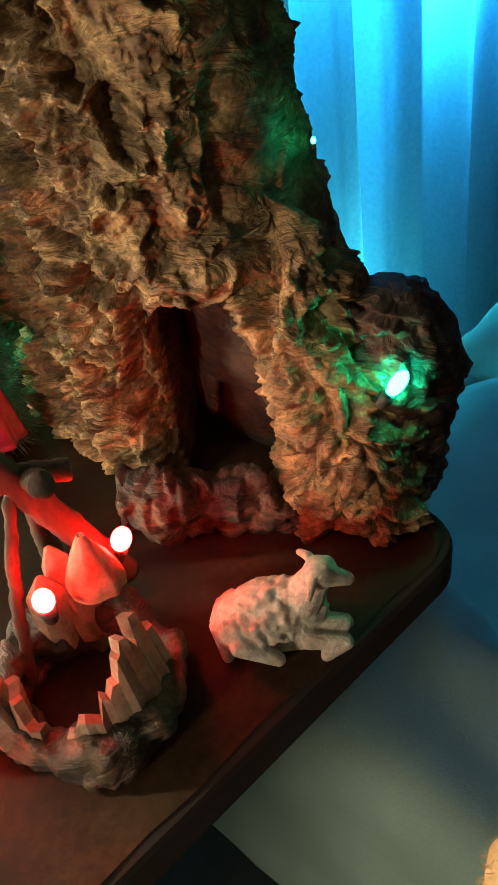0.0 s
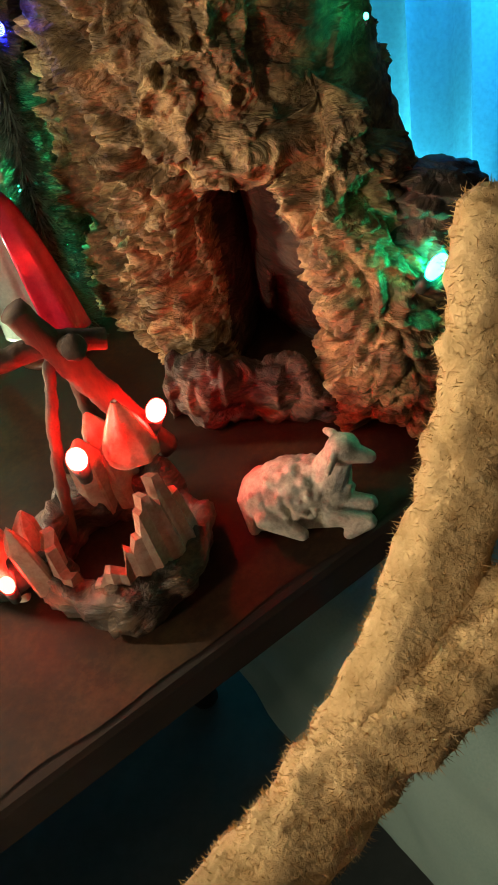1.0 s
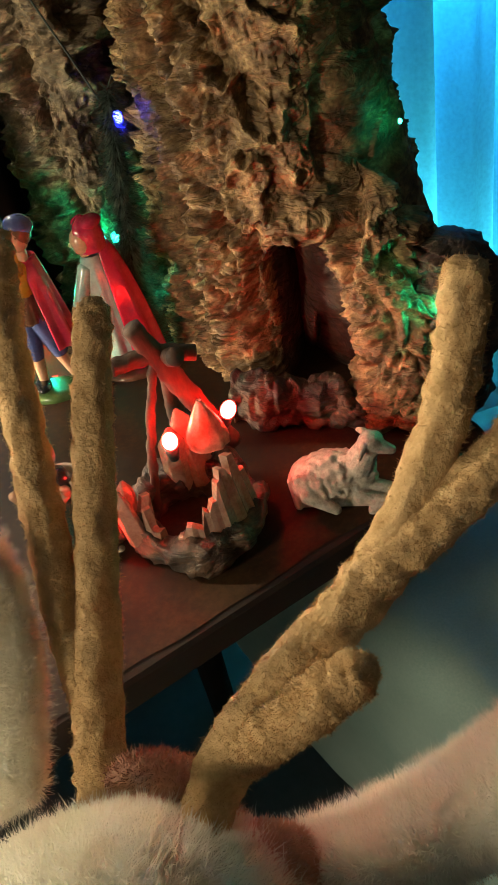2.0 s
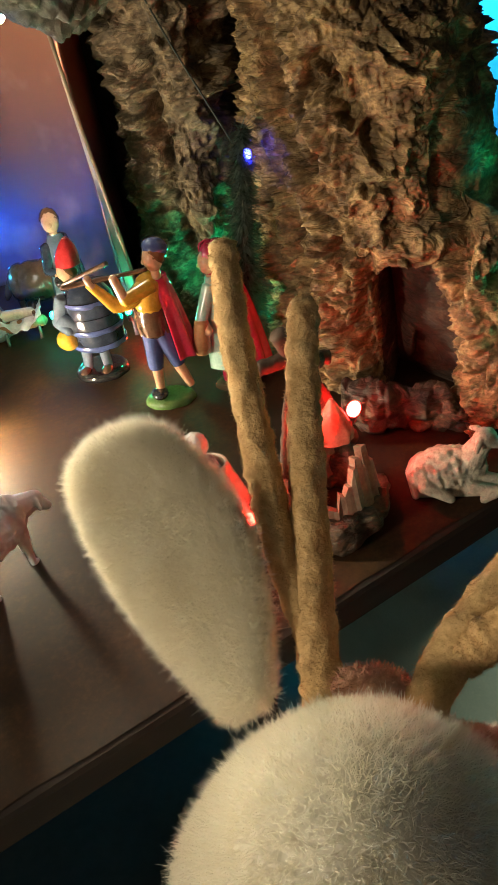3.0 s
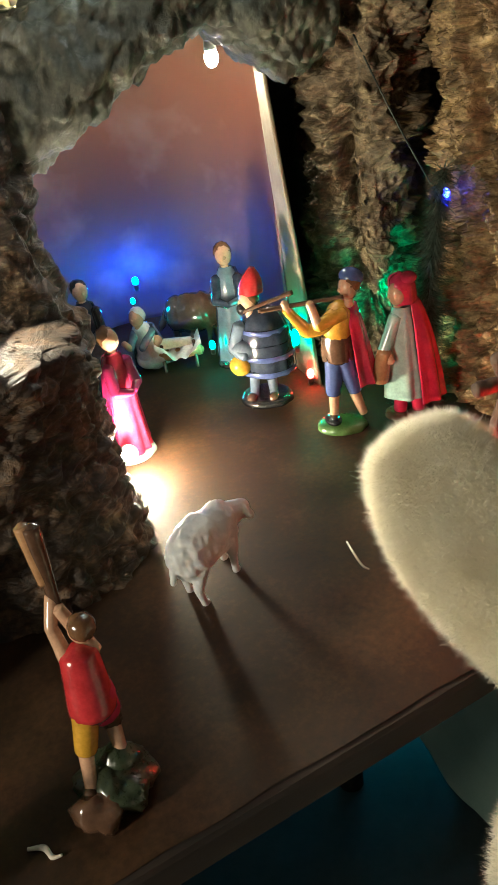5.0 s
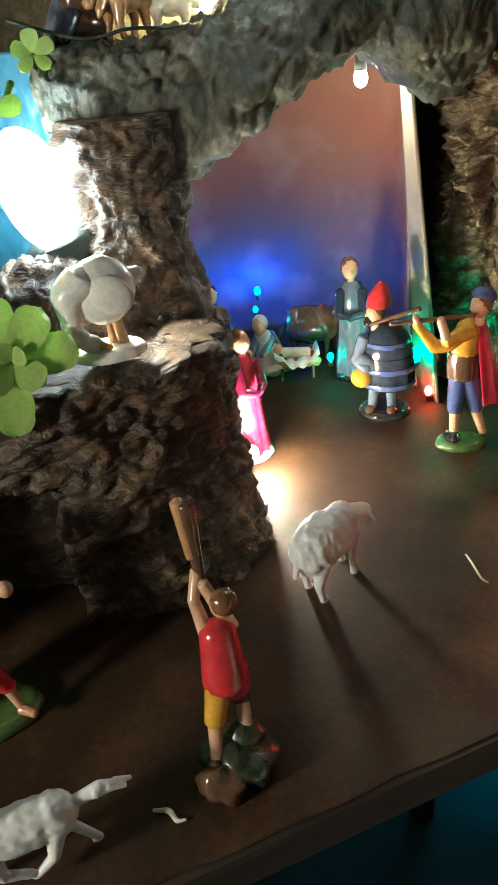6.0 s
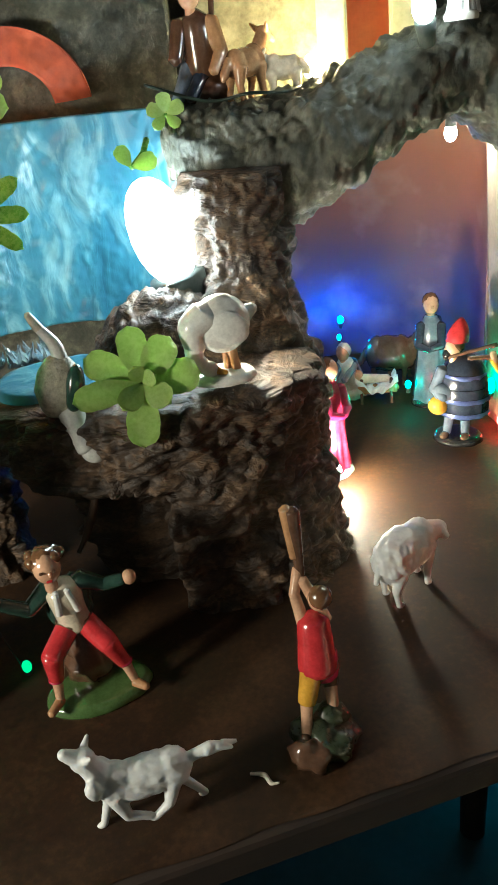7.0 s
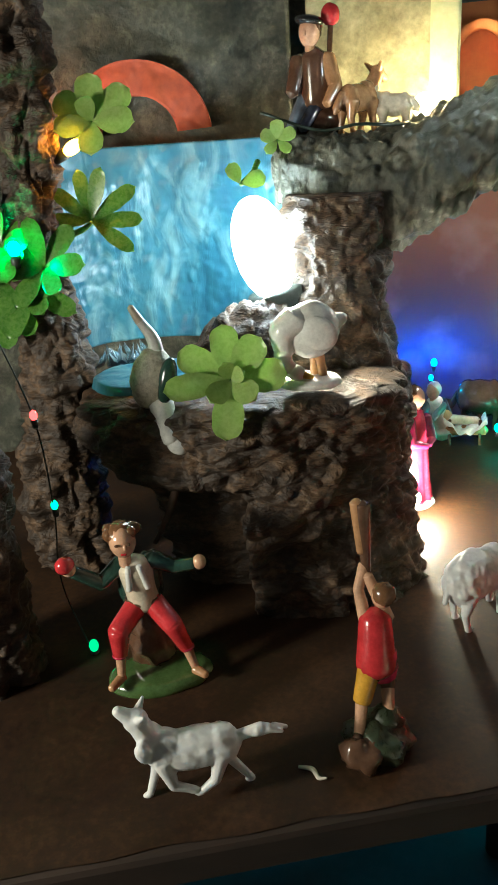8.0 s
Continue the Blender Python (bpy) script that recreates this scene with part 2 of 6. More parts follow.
def part(name, bm, mat, parent, label="", smooth=True):
    """One mesh object under a thing or under a part."""
    me = bpy.data.meshes.new(name)
    bm.to_mesh(me)
    bm.free()
    me.materials.append(mat)
    me.polygons.foreach_set("use_smooth", [smooth] * len(me.polygons))
    ob = new(name, me)
    ob.parent = parent
    return tagged(ob, label)


def part_mesh(name, me, parent, label=""):
    ob = new(name, me)
    ob.parent = parent
    return tagged(ob, label)


def thing(name, loc, label, category, group="", rz=0.0, kind=""):
    ob = new(name)
    ob.matrix_basis = pose(*loc, 0, 0, rz)
    return tagged(ob, label, category, group, kind)


def spline(keys, count):
    """Catmull-Rom through rows of numbers, count samples."""
    k = np.array(keys, float)
    k = np.vstack([2 * k[0] - k[1], k, 2 * k[-1] - k[-2]])
    out = []
    for s in np.linspace(0, len(k) - 3 - 1e-6, count):
        i = int(s)
        f = s - i
        a, b, c, d = k[i:i + 4]
        out.append(0.5 * (2 * b + (c - a) * f + (2 * a - 5 * b + 4 * c - d) * f * f + (3 * b - a - 3 * c + d) * f ** 3))
    return np.array(out)


def sweep(rows, rings, around, shift=None, power=2.0, cap=True):
    """rows: centre xyz, side axis xyz, depth axis xyz. shift(point, outward) gives metres along outward."""
    r = spline(rows, rings)
    verts, faces = [], []
    for row in r:
        c, a, b = Vector(row[0:3]), Vector(row[3:6]), Vector(row[6:9])
        for j in range(around):
            t = 2 * math.pi * j / around
            ct, st = math.cos(t), math.sin(t)
            ct = math.copysign(abs(ct) ** (2 / power), ct)
            st = math.copysign(abs(st) ** (2 / power), st)
            off = a * ct + b * st
            p = c + off
            if shift:
                p = p + off.normalized() * shift(p, off)
            verts.append(p)
    for i in range(rings - 1):
        for j in range(around):
            k = (j + 1) % around
            faces.append((i * around + j, i * around + k, (i + 1) * around + k, (i + 1) * around + j))
    if cap:
        for i, rev in ((0, True), (rings - 1, False)):
            verts.append(Vector(r[i][0:3]))
            n = len(verts) - 1
            for j in range(around):
                k = (j + 1) % around
                q = (i * around + k, i * around + j, n) if rev else (i * around + j, i * around + k, n)
                faces.append(q)
    return verts, faces


def round_rows(points, radii, flat=1.0):
    """Sweep rows for a round rod along points."""
    pts = [Vector(p) for p in points]
    rows = []
    ref = Vector((0.31, -0.87, 0.38)).normalized()
    for i, p in enumerate(pts):
        d = (pts[min(i + 1, len(pts) - 1)] - pts[max(i - 1, 0)]).normalized()
        a = d.cross(ref).normalized()
        b = d.cross(a)
        rows.append((*p, *(a * radii[i]), *(b * radii[i] * flat)))
    return rows


def rod(points, radii, rings=24, around=12, wobble=0.0, freq=120.0):
    def sh(p, o):
        return wobble * noise.fractal(p * freq, 1.0, 2.0, 3) if wobble else 0.0
    return sweep(round_rows(points, radii), rings, around, sh)


class Shape:
    """Collects vertices, faces and slot numbers of one mesh."""

    def __init__(self):
        self.v, self.f, self.s, self.mats = [], [], [], []

    def slot(self, key):
        if M[key] not in self.mats:
            self.mats.append(M[key])
        return self.mats.index(M[key])

    def add(self, verts, faces, key):
        o, s = len(self.v), self.slot(key)
        self.v += [Vector(p) for p in verts]
        self.f += [tuple(i + o for i in f) for f in faces]
        self.s += [s] * len(faces)
        return self

    def limb(self, p0, p1, r0, r1, key, bend=None):
        a, b = Vector(p0), Vector(p1)
        d = (b - a).normalized()
        mid = (a + b) / 2 + (Vector(bend) if bend else Vector())
        pts = [a - d * r0 * 0.85, a - d * r0 * 0.4, a, mid, b, b + d * r1 * 0.4, b + d * r1 * 0.85]
        rad = [r0 * 0.25, r0 * 0.85, r0, (r0 + r1) / 2, r1, r1 * 0.85, r1 * 0.25]
        return self.add(*sweep(round_rows(pts, rad), 16, 12), key)

    def blob(self, c, r, key, turn=(0, 0, 0), rough=0.0, freq=150.0, n=20):
        m = pose(*c, *turn)
        verts, faces = [], []
        for i in range(n + 1):
            ph = math.pi * i / n
            for j in range(2 * n):
                t = math.pi * j / n
                d = Vector((math.sin(ph) * math.cos(t), math.sin(ph) * math.sin(t), math.cos(ph)))
                p = Vector((d.x * r[0], d.y * r[1], d.z * r[2]))
                if rough:
                    p += d * rough * noise.fractal((p + Vector(c)) * freq, 1.0, 2.0, 3)
                verts.append(m @ p)
        for i in range(n):
            for j in range(2 * n):
                k = (j + 1) % (2 * n)
                faces.append((i * 2 * n + j, (i + 1) * 2 * n + j, (i + 1) * 2 * n + k, i * 2 * n + k))
        return self.add(verts, faces, key)

    def robe(self, profile, key, centre=(0, 0), squash=0.75, folds=9, depth=0.08, lean=(0, 0), sweep_deg=360, start=0, thick=0.0):
        """A draped skirt or cape: rows of (z, radius) with pleats that deepen towards the hem."""
        pr = spline(profile, 26)
        z0, z1 = min(p[0] for p in profile), max(p[0] for p in profile)
        n = 60
        verts, faces = [], []
        closed = sweep_deg >= 359
        cols = n if closed else n + 1
        layers = (0.0, -thick) if thick else (0.0,)
        for off in layers:
            for z, r in pr:
                h = (z1 - z) / max(1e-6, z1 - z0)
                for j in range(cols):
                    t = radians(start + sweep_deg * j / n)
                    rr = max(0.0004, r + off) * (1 + depth * h * math.sin(folds * t + 2.3 * math.sin(t * 2 + 1)))
                    verts.append((centre[0] + lean[0] * (1 - h) + rr * math.cos(t), centre[1] + lean[1] * (1 - h) + rr * squash * math.sin(t), z))
        m = len(pr)
        for q in range(len(layers)):
            for i in range(m - 1):
                for j in range(n):
                    k = (j + 1) % cols
                    o = q * m * cols
                    f = (o + i * cols + j, o + i * cols + k, o + (i + 1) * cols + k, o + (i + 1) * cols + j)
                    faces.append(f if q == 0 else f[::-1])
        if thick:
            o = m * cols
            for i in range(m - 1):
                for j in (0, cols - 1):
                    faces.append((i * cols + j, (i + 1) * cols + j, o + (i + 1) * cols + j, o + i * cols + j))
            for j in range(n):
                for i in (0, m - 1):
                    k = (j + 1) % cols
                    faces.append((i * cols + j, i * cols + k, o + i * cols + k, o + i * cols + j))
        else:
            for i, rev in ((0, False), (m - 1, True)):
                ring = [i * cols + j for j in range(cols)]
                faces.append(tuple(ring[::-1] if rev else ring))
        return self.add(verts, faces, key)

    def foot_plate(self, r, h, key, squash=0.8, c=(0, 0)):
        prof = [(0.0, r * 0.96), (h * 0.35, r), (h * 0.8, r * 0.93), (h, r * 0.72), (h * 1.02, r * 0.02)]
        return self.robe([(z, q) for z, q in prof], key, c, squash, 5, 0.03)

    def mesh(self, name):
        return mesh_from(name, self.v, self.f, self.mats, True, self.s)


def figurine(name, shape, loc, label, category, rz=0.0, scale=1.0, group="", tilt=(0, 0)):
    ob = new(name, shape.mesh(name))
    if len(shape.mats) == 1:
        skin = ob.modifiers.new("skin", "REMESH")
        skin.mode, skin.voxel_size, skin.use_smooth_shade = "VOXEL", 0.0007, True
        soft = ob.modifiers.new("soft", "SMOOTH")
        soft.factor, soft.iterations = 0.5, 4
    ob.matrix_basis = pose(*loc, tilt[0], tilt[1], rz) @ Matrix.Diagonal((scale, scale, scale, 1))
    return tagged(ob, label, category, group)


def person_head(s, c, r, hair="hair", face=(0, -1)):
    """Head, hair cap and nose turned to the side `face`."""
    s.blob(c, (r * 0.88, r * 0.92, r * 1.12), "skin", n=14)
    s.blob((c[0] - face[0] * r * 0.28, c[1] - face[1] * r * 0.28, c[2] + r * 0.28), (r * 0.95, r * 0.95, r * 1.0), hair, rough=r * 0.12, freq=400, n=14)
    s.blob((c[0] + face[0] * r * 0.9, c[1] + face[1] * r * 0.9, c[2] - r * 0.05), (r * 0.16, r * 0.16, r * 0.22), "skin", n=6)
    s.limb((c[0], c[1], c[2] - r * 1.6), (c[0], c[1], c[2] - r * 0.8), r * 0.42, r * 0.42, "skin")


# ---- relief ----
def cork(p, amp=1.0):
    """Plates, cracks, ledges and pits of cork bark, in metres."""
    q = Vector((p.x, p.y, p.z * 0.62))
    warp = noise.noise_vector(p * 30) * 0.010
    d = noise.voronoi((q + warp) * 62)[0]
    plate = min(1.0, (d[1] - d[0]) * 2.6)
    d2 = noise.voronoi((Vector((p.x, p.y, p.z * 1.35)) + warp * 0.6) * 150)[0]
    crumb = min(1.0, (d2[1] - d2[0]) * 2.2)
    big = noise.fractal(p * 16, 1.0, 2.0, 3)
    ledge = noise.noise(Vector((p.x * 22, p.y * 22, p.z * 120 + 3 * big)))
    pit = max(0.0, noise.noise(p * 48 + Vector((7, 3, 1))) - 0.22)
    d3 = noise.voronoi(p * 310 + warp * 60)[0]
    fleck = min(1.0, (d3[1] - d3[0]) * 1.8)
    rag = noise.ridged_multi_fractal(Vector((p.x * 55, p.y * 55, p.z * 34)), 0.9, 2.1, 4, 1.0, 2.0)
    return amp * (0.009 * big + 0.0062 * (plate - 0.7) + 0.0028 * (crumb - 0.6) + 0.0006 * (fleck - 0.5) + 0.0042 * math.tanh(3.0 * ledge) * (0.45 + 0.55 * math.tanh(4 * big + 0.4)) + 0.0036 * (rag - 1.2) - 0.034 * pit)


def ledges(p, per, seed, run):
    """Stacked wavy ledges with sharp lower lips, broken off sideways."""
    s = p.z * per + 2.4 * noise.noise(p * 17 + Vector((seed, 0, 0))) + 0.8 * noise.noise(p * 60) + 0.4 * noise.noise(p * 150)
    k = math.floor(s)
    f = s - k
    lip = f if f < 0.88 else (1 - f) / 0.12 * 0.88
    return lip * smooth_in(noise.noise(Vector((run * 42, k * 5.3, seed))), -0.22, 0.12)


def lamellae(p):
    """Cork: ledges, blocky plates, slanting ribs and deep furrows."""
    run = p.x * 0.8 - p.y * 0.6
    zone = smooth_in(noise.noise(Vector((run * 15 + 4, p.z * 9, 1))), -0.22, 0.16)
    d = noise.voronoi(Vector((p.x, p.y, p.z * 1.15)) * 66 + noise.noise_vector(p * 50) * 0.9)[0]
    block = min(1.0, (d[1] - d[0]) * 4.5)
    d2 = noise.voronoi(Vector((p.x, p.y, p.z * 1.6)) * 170 + noise.noise_vector(p * 90) * 0.7)[0]
    flake = min(1.0, (d2[1] - d2[0]) * 4.0)
    q = run + 0.20 * p.z + 0.014 * noise.noise(p * 20)
    rib = noise.ridged_multi_fractal(Vector((q * 22, p.z * 3.6, 3.7)), 0.9, 2.1, 3, 1.0, 2.0)
    gap = smooth_in(noise.noise(Vector((q * 36, p.z * 13, 8.1))), 0.16, 0.34)
    pit = smooth_in(noise.noise(p * 40 + Vector((2, 9, 4))), 0.24, 0.40)
    return (0.008 * noise.fractal(p * 11, 1.0, 2.0, 3) + 0.0115 * ledges(p, 62, 1.5, run) * zone + 0.0046 * ledges(p, 140, 6.5, run)
            + 0.0058 * (block - 0.7) * (1.1 - zone) + 0.0019 * (flake - 0.6) + 0.0042 * (rib - 1.1) - 0.013 * gap - 0.011 * pit)


def rugged(p):
    """Lumpy, banded old cork with shallow cracks."""
    s = p.z * 60 + 1.6 * noise.noise(p * 22) + 0.6 * noise.noise(p * 75)
    f = s - math.floor(s)
    lip = f if f < 0.85 else (1 - f) / 0.15 * 0.85
    d = noise.voronoi(p * 70 + noise.noise_vector(p * 40) * 0.7)[0]
    return (0.013 * noise.fractal(p * 13, 1.0, 2.0, 3) + 0.0032 * lip + 0.0036 * (min(1.0, (d[1] - d[0]) * 2.6) - 0.6)
            + 0.0024 * noise.fractal(p * 95, 1, 2, 3) - 0.022 * max(0.0, noise.noise(p * 34 + Vector((1, 5, 2))) - 0.28))


def smooth_in(x, a, b):
    t = max(0.0, min(1.0, (x - a) / (b - a)))
    return t * t * (3 - 2 * t)


def crumple(p, amp=1.0):
    """Sharp facets of crumpled stiff paper."""
    d = noise.voronoi(p * 46 + noise.noise_vector(p * 20) * 0.6)[0]
    e = noise.voronoi(p * 105 + noise.noise_vector(p * 50) * 0.5)[0]
    g = noise.voronoi(p * 240)[0]
    return amp * (0.007 * min(1.0, d[1] - d[0]) + 0.0042 * min(0.8, e[1] - e[0]) + 0.0016 * min(0.8, g[1] - g[0]) + 0.009 * noise.fractal(p * 14, 1, 2, 3) - 0.003)


def bump_at(p, c, r, h):
    d = ((p.x - c[0]) / r[0]) ** 2 + ((p.y - c[1]) / r[1]) ** 2 + ((p.z - c[2]) / r[2]) ** 2
    return h * math.exp(-d)


# ---- room ----
def slab(name, corners, z0, z1, mat, label, category):
    """Upright prism over a plan polygon."""
    bm = bmesh.new()
    low = [bm.verts.new((c[0], c[1], z0)) for c in corners]
    top = [bm.verts.new((c[0], c[1], z1)) for c in corners]
    n = len(corners)
    bm.faces.new(low[::-1])
    bm.faces.new(top)
    for i in range(n):
        bm.faces.new((low[i], low[(i + 1) % n], top[(i + 1) % n], top[i]))
    bmesh.ops.recalc_face_normals(bm, faces=bm.faces)
    me = bpy.data.meshes.new(name)
    bm.to_mesh(me)
    bm.free()
    me.materials.append(mat)
    return tagged(new(name, me), label, category, kind="structure")


def uv_box(u0, u1, v0, v1):
    return [on_table(u, v)[:2] for u, v in ((u0, v0), (u1, v0), (u1, v1), (u0, v1))]


slab("floor", uv_box(-2.2, 2.6, -2.4, 0.86), FLOOR - 0.1, FLOOR, M["floor"], "dark smooth floor of the dim living room", "floor")
slab("ceiling", uv_box(-2.2, 2.6, -2.4, 0.86), 1.7, 1.8, M["wall"], "plain plaster ceiling of the room", "ceiling")
slab("wall_back", uv_box(-2.2, 2.6, 0.78, 0.86), FLOOR, 1.7, M["wall"], "plain plastered wall behind the table", "wall")
slab("wall_front", uv_box(-2.2, 2.6, -2.4, -2.32), FLOOR, 1.7, M["wall"], "plain plastered wall of the room", "wall")
slab("wall_left", uv_box(-2.2, -2.12, -2.32, 0.78), FLOOR, 1.7, M["wall"], "plain plastered side wall of the room", "wall")
slab("wall_right", uv_box(2.52, 2.6, -2.32, 0.78), FLOOR, 1.7, M["wall"], "plain plastered side wall of the room", "wall")


def build_curtain():
    verts, faces = [], []
    nu, nz = 420, 14
    for i in range(nu + 1):
        u = 0.50 + 1.9 * i / nu
        fold = 0.028 * math.sin(u * 52 + 1.4 * math.sin(u * 9)) + 0.012 * math.sin(u * 97 + 1)
        for j in range(nz + 1):
            h = j / nz
            verts.append(on_table(u + 0.01 * math.sin(h * 4 + u * 8), 0.66 + fold * (1.15 - 0.5 * h), FLOOR + 0.03 + 2.25 * h))
    for i in range(nu):
        for j in range(nz):
            a = i * (nz + 1) + j
            faces.append((a, a + nz + 1, a + nz + 2, a + 1))
    ob = new("curtain", mesh_from("curtain", verts, faces, [M["curtain"]]))
    return tagged(ob, "pale folded window curtain lit blue by added lamps behind", "curtain", kind="structure")


build_curtain()


def lamp_point(name, loc, colour, watts, radius):
    d = bpy.data.lights.new(name, "POINT")
    d.color, d.energy, d.shadow_soft_size = colour, watts, radius
    ob = new(name, d)
    ob.location = loc
    return ob


# stand-in added for unseen room light, off to the side behind the camera
lamp_point("room_light_stand_in", (-0.62, -0.48, 0.23), (1.0, 0.85, 0.62), 15.0, 0.05)


def lamp_spot(name, loc, target, colour, watts, degrees, radius):
    d = bpy.data.lights.new(name, "SPOT")
    d.color, d.energy, d.shadow_soft_size, d.spot_size, d.spot_blend = colour, watts, radius, radians(degrees), 0.5
    ob = new(name, d)
    ob.matrix_basis = look(loc, target)
    return ob


# spot added beside the pond lamp to throw more light at the table's front
lamp_spot("pond_lamp_boost", (-0.380, 0.176, 0.222), (-0.06, 0.06, 0.11), (1.0, 0.84, 0.56), 6.0, 84, 0.010)

# added lamps tint the curtain blue from behind; the low greenish one brightens the armchair
for u, z, w, tint in ((0.98, 0.15, 6.0, (0.02, 0.46, 1.0)), (1.22, 0.0, 9.0, (0.02, 0.46, 1.0)), (0.80, -0.50, 30.0, (0.05, 0.62, 0.72))):
    lamp_point("curtain_fill_lamp", on_table(u, 0.735, z), tint, w, 0.02)



# ---- table ----
def build_table():
    t = thing("side_table", on_table(0, 0, -0.02), "long brown-topped wooden table carrying the nativity landscape", "table", rz=EDGE_DEG)
    u0, u1, v1, r = -0.75, 0.268, 0.60, 0.022

    def outline(grow):
        pts = [(u0, -grow), (u1 - r, -grow)]
        for k in range(1, 9):
            a = -math.pi / 2 + math.pi / 2 * k / 8
            pts.append((u1 - r + (r + grow) * math.cos(a), r + (r + grow) * math.sin(a)))
        return pts + [(u1 + grow, v1), (u0, v1)]

    bm = bmesh.new()
    rings = []
    for z, g in ((0.0, -0.002), (0.002, 0.0), (0.017, 0.0), (0.0195, -0.0012), (0.02, -0.004)):
        rings.append([bm.verts.new((p[0], p[1], z)) for p in outline(g)])
    for a, b in zip(rings, rings[1:]):
        for i in range(len(a)):
            k = (i + 1) % len(a)
            bm.faces.new((a[i], a[k], b[k], b[i]))
    bm.faces.new(rings[0][::-1])
    bm.faces.new(rings[-1])
    part("tabletop", bm, M["table_edge"], t, "dark worn wooden board", False)
    # thin paper sheet glued on the board, a little uneven
    verts, faces = [], []
    nu, nv = 200, 120
    for i in range(nu + 1):
        for j in range(nv + 1):
            u, v = u0 + 0.004 + (u1 - u0 - 0.012) * i / nu, 0.004 + (v1 - 0.01) * j / nv
            edge = 0.0025 * noise.noise(Vector((u * 30, v * 30, 4)))
            if j == 0:
                v += edge
            if u > u1 - r and v < r:
                du, dv = u - (u1 - r), r - v
                k = math.hypot(du, dv)
                if k > r - 0.005:
                    u, v = u1 - r + du / k * (r - 0.005), r - dv / k * (r - 0.005)
            verts.append((u, v, 0.0208 + 0.0003 * noise.fractal(Vector((u * 14, v * 14, 1)), 1, 2, 3)))
    for i in range(nu):
        for j in range(nv):
            a = i * (nv + 1) + j
            faces.append((a, a + nv + 1, a + nv + 2, a + 1))
    part_mesh("paper_cover", mesh_from("paper_cover", verts, faces, [M["table"]]), t, "brown ground paper, scuffed and slightly shiny")
    for x in (u0 + 0.05, u1 - 0.06):
        for y in (0.44, v1 - 0.04):
            bm = bmesh.new()
            bmesh.ops.create_cone(bm, cap_ends=True, segments=16, radius1=0.018, radius2=0.026, depth=-FLOOR - 0.02, matrix=pose(x, y, (FLOOR + 0.02) / 2))
            part("leg", bm, M["table_edge"], t)
    return t


build_table()


def cushion(size, puff, seed):
    """Soft block with rounded edges and a sagging, creased skin."""
    verts, faces = [], []
    n = 30
    grid = {}
    for axis in range(3):
        for side in (-1, 1):
            for i in range(n + 1):
                for j in range(n + 1):
                    p = [0, 0, 0]
                    p[axis] = side
                    p[(axis + 1) % 3] = 2 * i / n - 1
                    p[(axis + 2) % 3] = 2 * j / n - 1
                    key = tuple(round(c, 4) for c in p)
                    if key not in grid:
                        v = Vector(p)
                        s = (abs(v.x) ** 5 + abs(v.y) ** 5 + abs(v.z) ** 5) ** (1 / 5)
                        v = v / s
                        w = Vector((v.x * size[0], v.y * size[1], v.z * size[2]))
                        w += v * (puff * noise.fractal(w * 5 + Vector((seed, 0, 0)), 1, 2, 3))
                        grid[key] = len(verts)
                        verts.append(w)
            for i in range(n):
                for j in range(n):
                    ids = []
                    for a, b in ((i, j), (i + 1, j), (i + 1, j + 1), (i, j + 1)):
                        p = [0, 0, 0]
                        p[axis] = side
                        p[(axis + 1) % 3] = 2 * a / n - 1
                        p[(axis + 2) % 3] = 2 * b / n - 1
                        ids.append(grid[tuple(round(c, 4) for c in p)])
                    faces.append(tuple(ids if side > 0 else ids[::-1]))
    return verts, faces


def build_sofa():
    t = thing("armchair", on_table(0.58, 0.12, FLOOR), "pale fabric armchair beside the table, in bluish dimness", "armchair", rz=EDGE_DEG)
    for name, loc, size, tilt in (
        ("seat", (0.02, -0.02, 0.24), (0.3, 0.28, 0.12), 0),
        ("base", (0.02, 0.0, 0.12), (0.31, 0.3, 0.1), 0),
        ("backrest", (0.02, 0.3, 0.22), (0.3, 0.1, 0.12), -8),
        ("armrest", (-0.27, 0.0, 0.37), (0.095, 0.32, 0.17), 0),
        ("armrest", (0.36, 0.0, 0.26), (0.095, 0.32, 0.12), 0),
    ):
        v, f = cushion(size, 0.02, loc[0] * 9)
        ob = part_mesh(name, mesh_from(name, v, f, [M["sofa"]]), t)
        ob.matrix_basis = pose(*loc, tilt, 0, 0)
    for x in (-0.24, 0.28):
        for y in (-0.22, 0.22):
            bm = bmesh.new()
            bmesh.ops.create_cone(bm, cap_ends=True, segments=12, radius1=0.014, radius2=0.02, depth=0.03, matrix=pose(x, y, 0.015))
            part("leg", bm, M["table_edge"], t)
    return t


build_sofa()


# ---- cork landscape ----
W, D = Vector((0.8, -0.6, 0)), Vector((0.6, 0.8, 0))


def rows_upright(keys, w=W, d=D):
    return [(x, y, z, *(w * a), *(d * b)) for x, y, z, a, b in keys]


